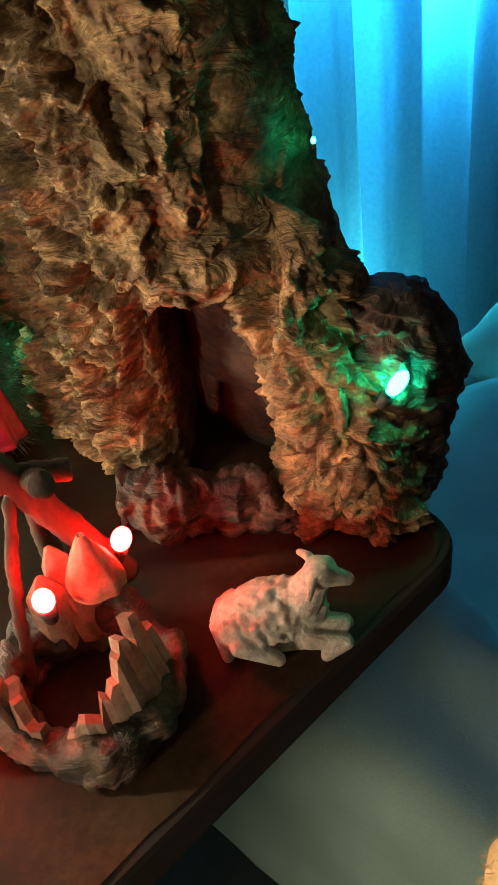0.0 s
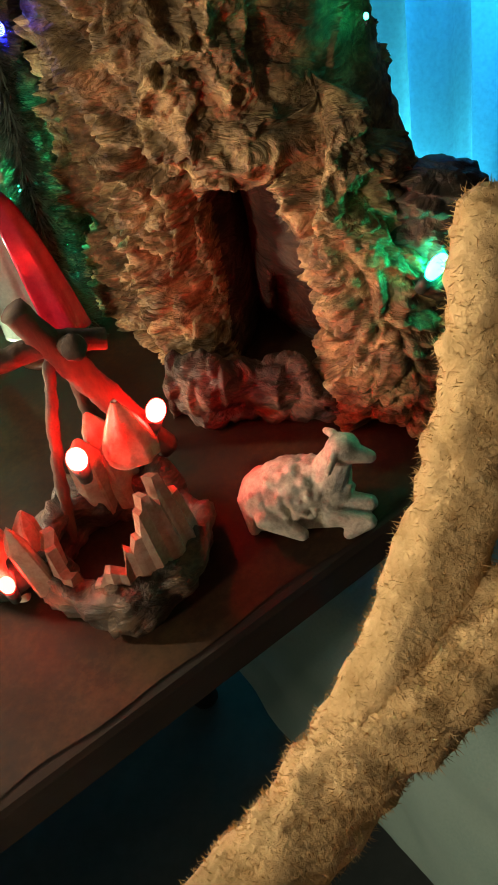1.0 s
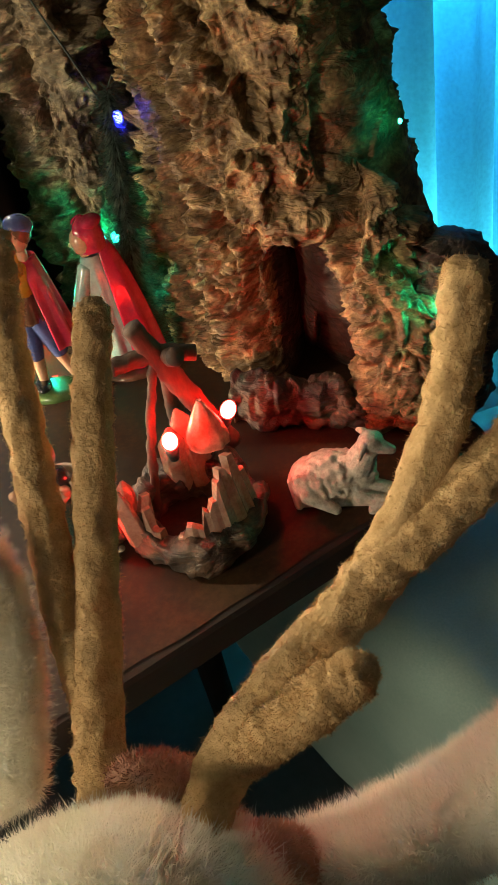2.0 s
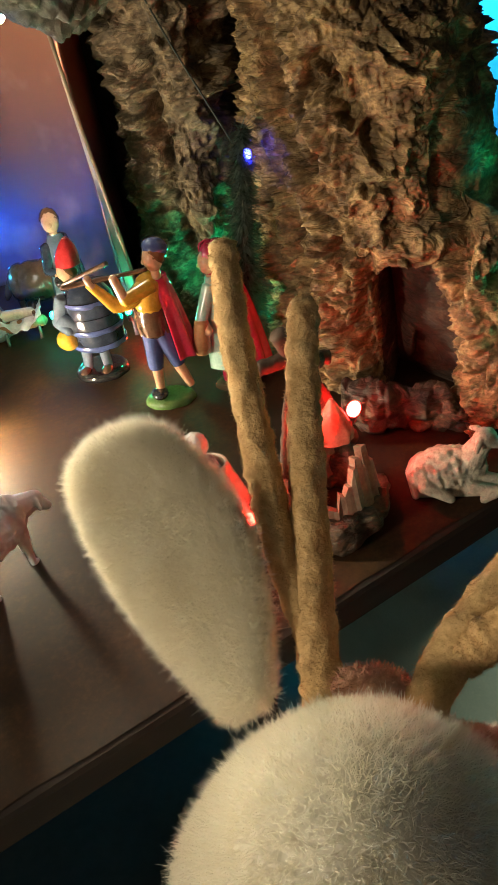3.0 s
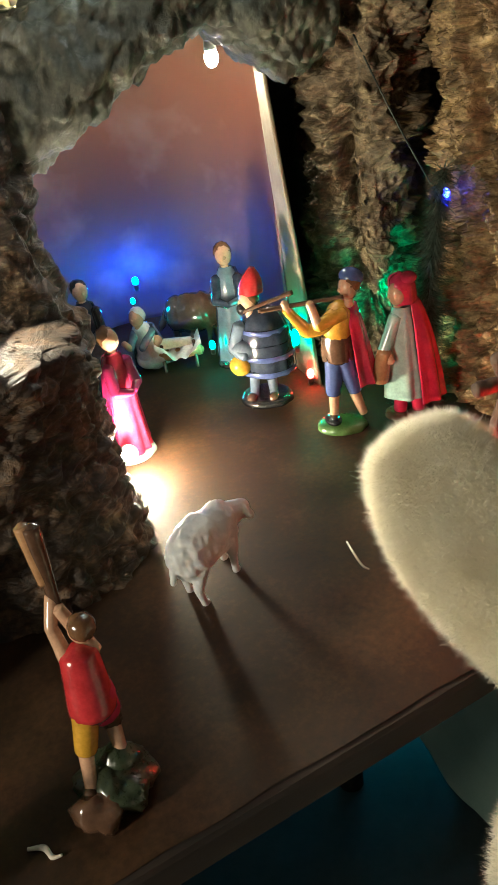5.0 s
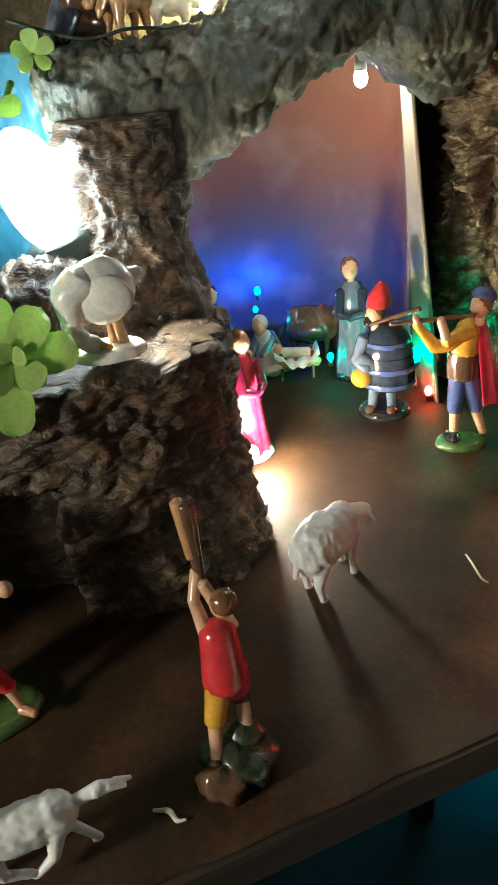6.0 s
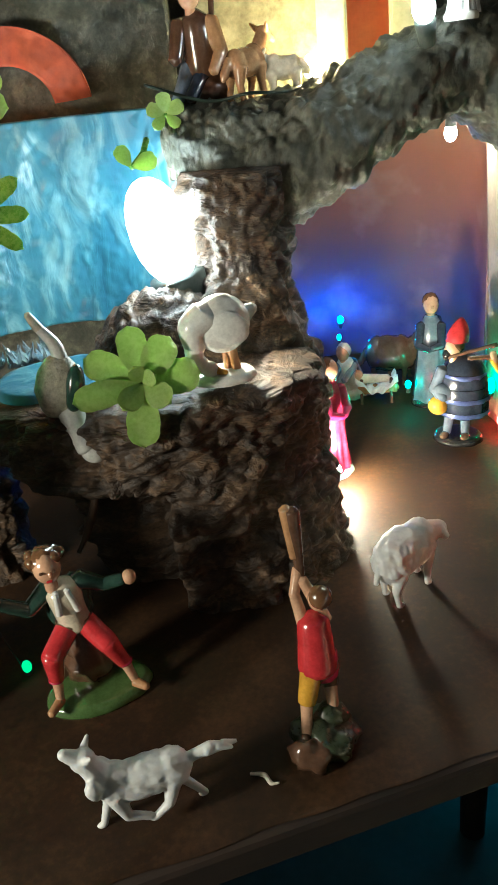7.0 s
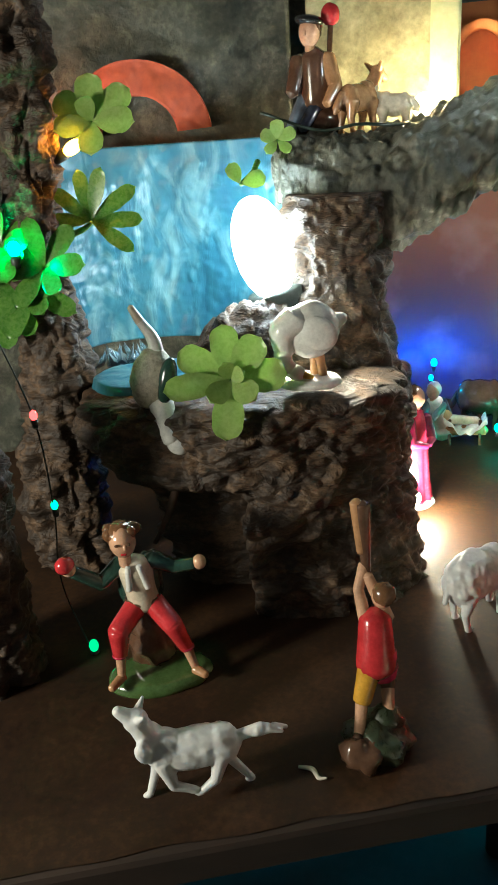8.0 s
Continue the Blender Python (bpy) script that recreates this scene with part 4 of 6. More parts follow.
# ---- camp fire ----
def build_fire():
    t = thing("camp_fire", (-0.046, 0.182, 0.0), "small camp fire of bark, rosy crystals and sticks, glowing red", "camp fire")

    def shell(p, o):
        return 0.5 * cork(p + Vector((0.3, 0.1, 0))) + 0.004 * noise.noise(p * 90)
    rows = []
    for k in range(13):
        a = 2 * math.pi * k / 12
        h = 0.011 + 0.006 * noise.noise(Vector((k * 1.7, 0, 0)))
        if k == 12:
            h = 0.011
        rows.append((0.029 * math.cos(a), 0.027 * math.sin(a), h * 0.9, 0.009 * math.cos(a), 0.009 * math.sin(a), 0.001, 0, 0, h))
    v, f = sweep(rows, 90, 26, shell, 2.6, False)
    part_mesh("bark_ring", mesh_from("bark_ring", v, f, [M["bark_dark"]]), t, "dark rough ring of bark")
    rng = random.Random(4)
    spots = [(-0.024, -0.020, 0.010, 0.038, -8, -12), (-0.030, -0.010, 0.010, 0.030, -20, 6), (-0.012, 0.020, 0.013, 0.046, 4, 0), (0.000, 0.024, 0.013, 0.050, -10, -4)]

    def jagged(name, a0, a1, steps, radius, label):
        """Broken translucent rim standing on the bark ring, with a stepped upper edge."""
        bm = bmesh.new()
        prev = None
        n = len(steps) * 2
        for i in range(n + 1):
            a = radians(a0 + (a1 - a0) * i / n)
            h = steps[min(len(steps) - 1, i // 2)] + 0.0016 * noise.noise(Vector((i * 0.9, a0, 1)))
            wob = 0.0045 * noise.noise(Vector((i * 0.55, a0, 7)))
            cur = []
            for lv in range(5):
                z = 0.010 + (h - 0.010) * lv / 4
                lean = wob - 0.16 * z
                for off in (0.0, -0.0062 + 0.0022 * lv / 4):
                    q = radius + lean + off
                    cur.append(bm.verts.new((q * math.cos(a), q * 0.95 * math.sin(a), z)))
            if prev:
                for lv in range(4):
                    bm.faces.new((prev[2 * lv], cur[2 * lv], cur[2 * lv + 2], prev[2 * lv + 2]))
                    bm.faces.new((prev[2 * lv + 3], cur[2 * lv + 3], cur[2 * lv + 1], prev[2 * lv + 1]))
                bm.faces.new((prev[8], cur[8], cur[9], prev[9]))
                bm.faces.new((prev[1], cur[1], cur[0], prev[0]))
            else:
                for lv in range(4):
                    bm.faces.new((cur[2 * lv], cur[2 * lv + 2], cur[2 * lv + 3], cur[2 * lv + 1]))
            prev = cur
        for lv in range(4):
            bm.faces.new((prev[2 * lv + 1], prev[2 * lv + 3], prev[2 * lv + 2], prev[2 * lv]))
        part(name, bm, M["crystal"], t, label, False)
    jagged("crystal_rim", -98, 8, (0.019, 0.025, 0.023, 0.030, 0.034, 0.043, 0.047, 0.040, 0.049, 0.036), 0.031, "jagged rosy translucent rim")
    jagged("crystal_rim", -160, -118, (0.022, 0.034, 0.030, 0.020), 0.032, "jagged rosy translucent rim")
    for x, y, r, h, tx, ty in spots:
        bm = bmesh.new()
        base, top = [], []
        for k in range(6):
            a = math.pi / 3 * k + rng.uniform(-0.25, 0.25)
            q = r * rng.uniform(0.55, 0.8)
            base.append(bm.verts.new((q * math.cos(a), q * 0.75 * math.sin(a), 0.004)))
            top.append(bm.verts.new((q * 0.85 * math.cos(a), q * 0.62 * math.sin(a), h * rng.uniform(0.62, 0.86))))
        tip = bm.verts.new((rng.uniform(-0.3, 0.3) * r, 0, h))
        bm.faces.new(base[::-1])
        for k in range(6):
            j = (k + 1) % 6
            bm.faces.new((base[k], base[j], top[j], top[k]))
            bm.faces.new((top[k], top[j], tip))
        bmesh.ops.bevel(bm, geom=bm.edges[:], offset=0.0006, segments=1, affect="EDGES")
        ob = part("crystal", bm, M["crystal"], t, "", False)
        ob.matrix_basis = pose(x, y, 0.006, tx, ty, rng.uniform(0, 60))
    for pts, rad in ((((-0.018, 0.028, 0.100), (-0.004, 0.034, 0.062), (0.014, 0.040, 0.020)), (0.0050, 0.0055, 0.0045)),
                     (((-0.012, 0.030, 0.082), (-0.020, 0.018, 0.045), (-0.024, 0.006, 0.006)), (0.0022, 0.0024, 0.0022)),
                     (((0.002, 0.020, 0.088), (-0.010, 0.040, 0.070), (-0.022, 0.062, 0.006)), (0.0045, 0.005, 0.0045)),
                     (((-0.03, 0.02, 0.084), (-0.012, 0.031, 0.083), (0.006, 0.038, 0.078)), (0.004, 0.0045, 0.004))):
        v, f = rod(pts, rad, 36, 14, 0.0008, 220)
        part_mesh("stick", mesh_from("stick", v, f, [M["stick"]]), t)
    s = Shape()
    s.robe([(0.034, 0.010), (0.040, 0.0105), (0.048, 0.0075), (0.055, 0.004), (0.060, 0.0012)], "crystal", (0.006, 0.024), 0.9, 5, 0.06)
    part_mesh("flame_cone", s.mesh("flame_cone"), t, "pinkish translucent cone")
    return t


build_fire()

# ---- figurines ----
def lying_lamb():
    s = Shape()
    s.blob((-0.003, 0, 0.0155), (0.0235, 0.0115, 0.0145), "wool", (0, -4, 0), 0.0022, 260, 26)
    s.blob((-0.016, 0, 0.0135), (0.0105, 0.0115, 0.0125), "wool", (0, 0, 0), 0.0016, 260, 18)
    s.limb((0.010, -0.001, 0.022), (0.0165, -0.003, 0.036), 0.0085, 0.0058, "wool")
    for k in range(9):
        x = -0.020 + 0.0036 * k
        s.limb((x, -0.0108 + 0.0002 * (k - 4) ** 2, 0.0215 - 0.001 * (k % 3)), (x + 0.0022, -0.0122 + 0.0002 * (k - 4) ** 2, 0.0115 + 0.001 * (k % 2)), 0.0017, 0.0011, "wool", (0.0012 * (-1) ** k, 0, 0))
    s.blob((0.0175, -0.004, 0.0385), (0.0066, 0.0062, 0.0066), "wool", (0, 10, 0), 0.0006, 300, 16)
    s.limb((0.0195, -0.005, 0.0375), (0.0275, -0.0065, 0.0352), 0.0046, 0.0026, "wool")
    for y in (-1, 1):
        s.limb((0.0145, -0.003 + y * 0.0055, 0.0405), (0.0115, -0.003 + y * 0.0115, 0.0372), 0.0020, 0.0014, "wool")
    s.limb((0.010, -0.0105, 0.009), (0.0245, -0.0125, 0.0062), 0.0043, 0.0032, "wool")
    s.limb((0.0245, -0.0125, 0.006), (0.0155, -0.0155, 0.0033), 0.003, 0.0024, "wool")
    s.limb((0.012, -0.004, 0.012), (0.0255, -0.006, 0.0095), 0.0042, 0.0034, "wool")
    s.limb((-0.016, -0.0105, 0.012), (-0.002, -0.0145, 0.0042), 0.005, 0.0028, "wool")
    s.limb((-0.0235, -0.003, 0.016), (-0.0215, -0.0095, 0.0035), 0.0034, 0.0024, "wool")
    s.limb((-0.019, -0.006, 0.0028), (0.018, -0.008, 0.0026), 0.0028, 0.0026, "wool")
    return s


figurine("lamb_figurine", lying_lamb(), (0.0225, 0.199, 0.0), "cream lamb figurine with a greyish woolly back lying on the table", "figurine", 2, 0.95)


def quadruped(key, length, height, head, tail, legs, girth=0.011, rough=0.0, freq=200, head_size=0.007, snout=(0.010, 0, -0.003), belly=0.0):
    s = Shape()
    L = length / 2
    s.blob((0, 0, height), (L, girth, girth * 1.12), key, (0, belly, 0), rough, freq, 24)
    s.blob((L * 0.55, 0, height + 0.002), (L * 0.42, girth * 0.95, girth * 1.1), key, (0, -20, 0), rough, freq, 16)
    s.blob((-L * 0.55, 0, height), (L * 0.42, girth * 0.98, girth * 1.1), key, (0, 0, 0), rough, freq, 16)
    h = Vector(head)
    s.limb((L * 0.72, 0, height + 0.004), h, girth * 0.72, head_size * 0.85, key)
    s.blob(h, (head_size, head_size * 0.85, head_size), key, (0, 0, 0), rough * 0.5, freq, 14)
    s.limb(h, h + Vector(snout), head_size * 0.8, head_size * 0.45, key)
    for y in (-1, 1):
        e = h + Vector((-0.002, y * head_size * 0.75, head_size * 0.6))
        s.limb(e, e + Vector((-0.0025, y * 0.003, 0.0035)), 0.0022, 0.0010, key)
    t0 = Vector((-L * 0.92, 0, height + 0.003))
    s.limb(t0, Vector(tail), 0.0030, 0.0034, key)
    s.limb(Vector(tail), Vector(tail) + (Vector(tail) - t0) * 0.35, 0.0034, 0.0016, key)
    for (x0, y0), (x1, y1), (x2, y2, z2) in legs:
        s.limb((x0, y0, height - 0.003), (x1, y1, height * 0.48), 0.0052, 0.0029, key)
        s.limb((x1, y1, height * 0.48), (x2, y2, z2 + 0.002), 0.0028, 0.0020, key)
        s.blob((x2 + 0.001, y2, z2 + 0.0016), (0.0032, 0.0022, 0.0016), key, n=8)
    return s


dog = quadruped("plastic_white", 0.052, 0.0345, (0.027, 0, 0.0570), (-0.036, 0, 0.040),
                [((0.017, -0.005), (0.021, -0.006), (0.0255, -0.006, 0)), ((0.016, 0.005), (0.012, 0.006), (0.001, 0.006, 0.010)),
                 ((-0.015, -0.005), (-0.020, -0.006), (-0.030, -0.006, 0)), ((-0.014, 0.005), (-0.010, 0.006), (-0.002, 0.006, 0.008))],
                0.0102, 0.0009, 240, 0.0066, (0.0085, 0, 0.0075), 2)
for k in range(6):
    dog.limb((-0.004 + 0.004 * k, -0.0098, 0.030), (-0.002 + 0.004 * k, -0.0102, 0.038), 0.0011, 0.0009, "plastic_white")
for k in range(5):
    dog.blob((0.020 + 0.0012 * k, -0.006 + 0.003 * k, 0.042 - 0.001 * (k % 2)), (0.0058, 0.0046, 0.0080), "plastic_white", (0, 25, 20 * k), 0.0010, 220, 10)
for k in range(4):
    dog.limb((-0.034 - 0.003 * k, 0.0008 * (-1) ** k, 0.0395), (-0.041 - 0.003 * k, 0.0018 * (-1) ** k, 0.0385 - 0.0006 * k), 0.0034 - 0.0005 * k, 0.0012, "plastic_white")
figurine("dog_figurine", dog, (-0.2965, -0.066, 0.0), "matt white running dog figurine looking upwards", "figurine", 39.5 + 180, 0.90)

def grazing_sheep():
    s = Shape()
    k = "plastic_white"
    s.blob((-0.004, 0, 0.036), (0.0265, 0.0150, 0.0165), k, (0, 4, 0), 0.0020, 170, 30)
    s.blob((-0.017, 0, 0.033), (0.0125, 0.0142, 0.0165), k, (0, 0, 0), 0.0026, 170, 20)
    s.blob((0.012, 0, 0.036), (0.0125, 0.0128, 0.0150), k, (0, 20, 0), 0.0026, 170, 20)
    s.limb((0.018, 0, 0.038), (0.031, -0.002, 0.036), 0.0098, 0.0066, k)
    s.blob((0.033, -0.002, 0.035), (0.0070, 0.0060, 0.0068), k, (0, 30, 0), 0.0006, 260, 14)
    s.limb((0.034, -0.002, 0.034), (0.041, -0.003, 0.025), 0.0052, 0.0030, k)
    for y in (-1, 1):
        s.limb((0.031, -0.002 + y * 0.005, 0.038), (0.029, -0.002 + y * 0.011, 0.035), 0.0022, 0.0013, k)
    for x0, x1, x2, y in ((0.013, 0.014, 0.014, -0.007), (0.016, 0.019, 0.020, 0.007), (-0.017, -0.022, -0.019, -0.008), (-0.015, -0.016, -0.014, 0.008)):
        s.limb((x0, y, 0.028), (x1, y, 0.015), 0.0058, 0.0031, k)
        s.limb((x1, y, 0.015), (x2, y, 0.002), 0.0028, 0.0021, k)
        s.blob((x2 + 0.001, y, 0.0017), (0.0034, 0.0026, 0.0017), k, n=8)
    s.limb((-0.029, 0, 0.038), (-0.032, 0.001, 0.024), 0.0030, 0.0018, k)
    return s


figurine("sheep_figurine", grazing_sheep(), (-0.221, 0.137, 0.0), "white grazing sheep figurine standing on the table", "figurine", 66, 0.92)


def standing_boy():
    s = Shape()
    s.blob((0, 0, 0.008), (0.017, 0.016, 0.011), "moss", (0, 0, 0), 0.004, 120)
    s.blob((-0.008, -0.01, 0.007), (0.012, 0.010, 0.009), "brown", (0, 0, 0), 0.004, 120, 14)
    s.blob((0.003, 0.004, 0.016), (0.009, 0.008, 0.008), "moss", (0, 0, 0), 0.002, 150, 14)
    s.limb((-0.010, -0.004, 0.014), (-0.0085, 0.002, 0.029), 0.0028, 0.0034, "skin")
    s.limb((0.005, 0.004, 0.018), (0.0045, 0.009, 0.034), 0.0028, 0.0036, "skin")
    s.limb((-0.011, -0.007, 0.0135), (-0.010, -0.003, 0.0135), 0.0026, 0.0026, "brown")
    s.limb((0.005, 0.001, 0.0185), (0.006, 0.005, 0.0185), 0.0028, 0.0028, "black")
    s.limb((-0.008, 0.003, 0.030), (-0.004, 0.008, 0.047), 0.0050, 0.0062, "yellow")
    s.limb((0.0045, 0.010, 0.034), (0.003, 0.011, 0.048), 0.0046, 0.0062, "brown")
    s.limb((-0.001, 0.010, 0.046), (-0.001, 0.017, 0.066), 0.0104, 0.0086, "red")
    s.limb((0.002, 0.012, 0.040), (0.001, 0.012, 0.050), 0.0082, 0.0088, "crimson")
    s.limb((-0.006, 0.018, 0.067), (-0.009, 0.024, 0.080), 0.0036, 0.0028, "skin")
    s.limb((0.005, 0.019, 0.067), (-0.004, 0.026, 0.086), 0.0036, 0.0028, "skin")
    s.limb((-0.009, 0.024, 0.080), (-0.006, 0.030, 0.090), 0.0028, 0.0030, "skin")
    person_head(s, (0.0025, 0.020, 0.079), 0.0062, "hair", (-0.6, 0.8))
    s.limb((-0.005, 0.029, 0.088), (-0.006, 0.036, 0.120), 0.0024, 0.0040, "brown")
    s.limb((-0.007, 0.031, 0.098), (-0.009, 0.037, 0.121), 0.0026, 0.0036, "tan")
    return s


figurine("boy_figurine", standing_boy(), (-0.2315, 0.002, 0.0), "painted boy figurine in red shirt swinging a club on mossy base", "figurine", 25)


def seated_man():
    s = Shape()
    s.foot_plate(0.031, 0.008, "green", 0.62)
    s.blob((-0.002, 0.010, 0.022), (0.014, 0.011, 0.024), "brown", (0, 0, 0), 0.003, 130)
    s.limb((-0.009, 0.002, 0.050), (-0.020, -0.010, 0.043), 0.0068, 0.0062, "red")
    s.limb((-0.020, -0.010, 0.043), (-0.021, -0.008, 0.027), 0.0062, 0.0046, "red")
    s.limb((-0.021, -0.008, 0.026), (-0.022, -0.010, 0.013), 0.0032, 0.0024, "skin")
    s.limb((-0.022, -0.010, 0.012), (-0.028, -0.017, 0.011), 0.0030, 0.0024, "tan")
    s.limb((0.001, 0.002, 0.050), (0.010, -0.009, 0.041), 0.0068, 0.0062, "red")
    s.limb((0.010, -0.009, 0.041), (0.016, -0.008, 0.025), 0.0060, 0.0044, "red")
    s.limb((0.0165, -0.008, 0.024), (0.020, -0.010, 0.011), 0.0032, 0.0024, "skin")
    s.limb((0.020, -0.011, 0.010), (0.025, -0.016, 0.009), 0.0030, 0.0024, "tan")
    s.limb((-0.004, 0.004, 0.052), (-0.007, 0.003, 0.074), 0.0090, 0.0096, "cream")
    s.blob((-0.011, 0.0075, 0.066), (0.0068, 0.0078, 0.0165), "bottle", (0, 8, 0), n=14)
    s.blob((0.0015, 0.0085, 0.064), (0.0062, 0.0078, 0.0165), "bottle", (0, -8, 0), n=14)
    s.limb((-0.014, 0.005, 0.077), (-0.026, 0.002, 0.068), 0.0054, 0.0044, "bottle")
    s.limb((-0.026, 0.002, 0.068), (-0.039, -0.002, 0.079), 0.0044, 0.0036, "bottle")
    for k in range(7):
        a = 0.9 * k
        s.blob((-0.0115 + 0.0075 * math.cos(a), 0.003 + 0.005 * math.sin(a), 0.0985 - 0.0012 * (k % 3)), (0.0036, 0.0036, 0.0036), "hair", (0, 0, 30 * k), 0.0006, 400, 8)
    for k in (-1, 1):
        s.limb((-0.0075 + 0.003 * k, -0.0055, 0.079), (-0.006 + 0.005 * k, -0.0060, 0.066), 0.0016, 0.0020, "white")
        s.limb((-0.0115 + 0.0032 * k - 0.0004, -0.0078, 0.0945), (-0.0115 + 0.0032 * k + 0.0004, -0.0078, 0.0945), 0.0008, 0.0008, "brown")
    s.limb((-0.0125, -0.0078, 0.0888), (-0.0105, -0.0078, 0.0888), 0.0007, 0.0007, "red")
    s.robe([(0.0515, 0.0102), (0.0535, 0.0106), (0.0555, 0.0100)], "brown", (-0.0045, 0.0035), 0.8, 4, 0.03)
    for x, y, z in ((-0.0212, -0.0082, 0.0262), (0.0165, -0.0080, 0.0245)):
        s.blob((x, y, z), (0.0046, 0.0046, 0.0020), "crimson", n=10)
    s.blob((-0.042, -0.003, 0.082), (0.0042, 0.0042, 0.0042), "skin", n=10)
    s.blob((-0.0435, -0.005, 0.086), (0.0052, 0.005, 0.005), "red", (0, 0, 20), 0.0006, 200, 12)
    s.limb((0.003, 0.005, 0.077), (0.015, 0.003, 0.071), 0.0054, 0.0042, "bottle")
    s.limb((0.015, 0.003, 0.071), (0.025, 0.000, 0.073), 0.0042, 0.0036, "bottle")
    s.blob((0.029, -0.001, 0.074), (0.0040, 0.0040, 0.0045), "skin", n=10)
    person_head(s, (-0.0115, 0.0, 0.0930), 0.0085, "hair", (0.15, -0.98))
    return s


figurine("seated_man_figurine", seated_man(), (-0.3675, -0.001, 0.0), "painted seated man figurine with red breeches and dark green jacket", "figurine", 41)


def drummer():
    s = Shape()
    s.foot_plate(0.021, 0.007, "black", 0.85)
    s.limb((-0.008, -0.006, 0.009), (-0.006, -0.004, 0.028), 0.0036, 0.0048, "greyblue")
    s.limb((0.007, -0.004, 0.009), (0.006, -0.002, 0.028), 0.0036, 0.0048, "greyblue")
    s.blob((-0.009, -0.011, 0.008), (0.004, 0.006, 0.003), "brown", n=10)
    s.blob((0.008, -0.009, 0.008), (0.004, 0.006, 0.003), "brown", n=10)
    s.blob((0.003, 0.002, 0.052), (0.0205, 0.017, 0.027), "navy", (0, 0, 0), 0.001, 120)
    s.robe([(0.026, 0.0205), (0.036, 0.0215), (0.046, 0.0212), (0.052, 0.020)], "navy", (0.003, 0.001), 0.84, 7, 0.05)
    for z, r in ((0.027, 0.0218), (0.040, 0.0222), (0.060, 0.0185)):
        s.robe([(z, r), (z + 0.002, r + 0.0006), (z + 0.004, r)], "blue", (0.003, 0.001), 0.84, 7, 0.03)
    s.blob((-0.010, -0.012, 0.048), (0.010, 0.007, 0.008), "greyblue", (0, 20, 0), n=12)
    s.limb((-0.012, -0.008, 0.066), (-0.018, -0.012, 0.050), 0.0052, 0.0042, "greyblue")
    s.limb((-0.018, -0.012, 0.050), (-0.008, -0.018, 0.046), 0.0042, 0.0036, "greyblue")
    s.blob((-0.014, -0.013, 0.036), (0.0085, 0.0075, 0.0085), "yellow", (20, 0, 0), n=14)
    person_head(s, (-0.004, -0.004, 0.085), 0.0075, "hair", (-0.8, -0.6))
    s.robe([(0.090, 0.0092), (0.096, 0.0088), (0.103, 0.0062), (0.109, 0.0018)], "red", (-0.002, -0.001), 0.95, 4, 0.03, (0.003, 0.001))
    s.blob((-0.008, -0.008, 0.080), (0.004, 0.004, 0.005), "black", n=10)
    s.limb((-0.008, -0.010, 0.078), (0.030, -0.010, 0.092), 0.0014, 0.0018, "brown")
    return s


figurine("drummer_figurine", drummer(), (-0.226, 0.350, 0.0), "glossy figurine of a stout musician in red cap and dark coat", "figurine", -4)


def flute_player():
    s = Shape()
    s.foot_plate(0.0185, 0.006, "green", 0.72)
    s.blob((-0.006, -0.003, 0.009), (0.006, 0.009, 0.0035), "black", (0, 0, 20), n=10)
    s.limb((-0.005, 0, 0.012), (-0.004, 0, 0.030), 0.0032, 0.0042, "skin")
    s.limb((0.0155, 0.004, 0.010), (0.010, 0.003, 0.028), 0.0032, 0.0042, "skin")
    s.limb((-0.0045, 0, 0.030), (-0.0015, 0.001, 0.056), 0.0056, 0.0074, "blue")
    s.limb((0.0105, 0.003, 0.030), (0.0045, 0.001, 0.056), 0.0056, 0.0074, "blue")
    s.limb((0.001, 0.001, 0.058), (0.0015, 0.001, 0.074), 0.0098, 0.0096, "brown")
    s.robe([(0.055, 0.0108), (0.064, 0.0112), (0.074, 0.0104)], "brown", (0.001, 0.001), 0.8, 9, 0.08)
    s.limb((0.0015, 0.001, 0.076), (0.004, 0.001, 0.090), 0.0102, 0.0088, "yellow")
    s.limb((0.000, -0.004, 0.089), (-0.018, -0.008, 0.081), 0.0056, 0.0050, "yellow", (0, 0, -0.003))
    s.limb((-0.018, -0.008, 0.081), (-0.030, -0.011, 0.099), 0.0048, 0.0030, "yellow")
    s.limb((-0.0285, -0.011, 0.097), (-0.0305, -0.012, 0.104), 0.0028, 0.0026, "skin")
    s.limb((0.006, -0.004, 0.090), (-0.010, -0.012, 0.086), 0.0050, 0.0044, "yellow")
    s.limb((-0.010, -0.012, 0.086), (-0.014, -0.012, 0.102), 0.0036, 0.0028, "skin")
    s.limb((0.006, -0.010, 0.104), (-0.046, -0.012, 0.100), 0.0014, 0.0018, "brown")
    person_head(s, (0.011, -0.001, 0.107), 0.0075, "hair", (-0.85, -0.5))
    s.blob((0.0135, 0.002, 0.113), (0.0085, 0.008, 0.0062), "blue", (0, 15, 0), n=14)
    s.robe([(0.036, 0.015), (0.055, 0.0135), (0.078, 0.0115), (0.094, 0.0090)], "crimson", (0.012, 0.004), 0.8, 6, 0.12, (-0.005, 0), 190, -80, 0.0018)
    return s


figurine("flute_player_figurine", flute_player(), (-0.163, 0.305, 0.0), "glossy flute player figurine with ochre shirt, blue breeches, red cape", "figurine", 5)


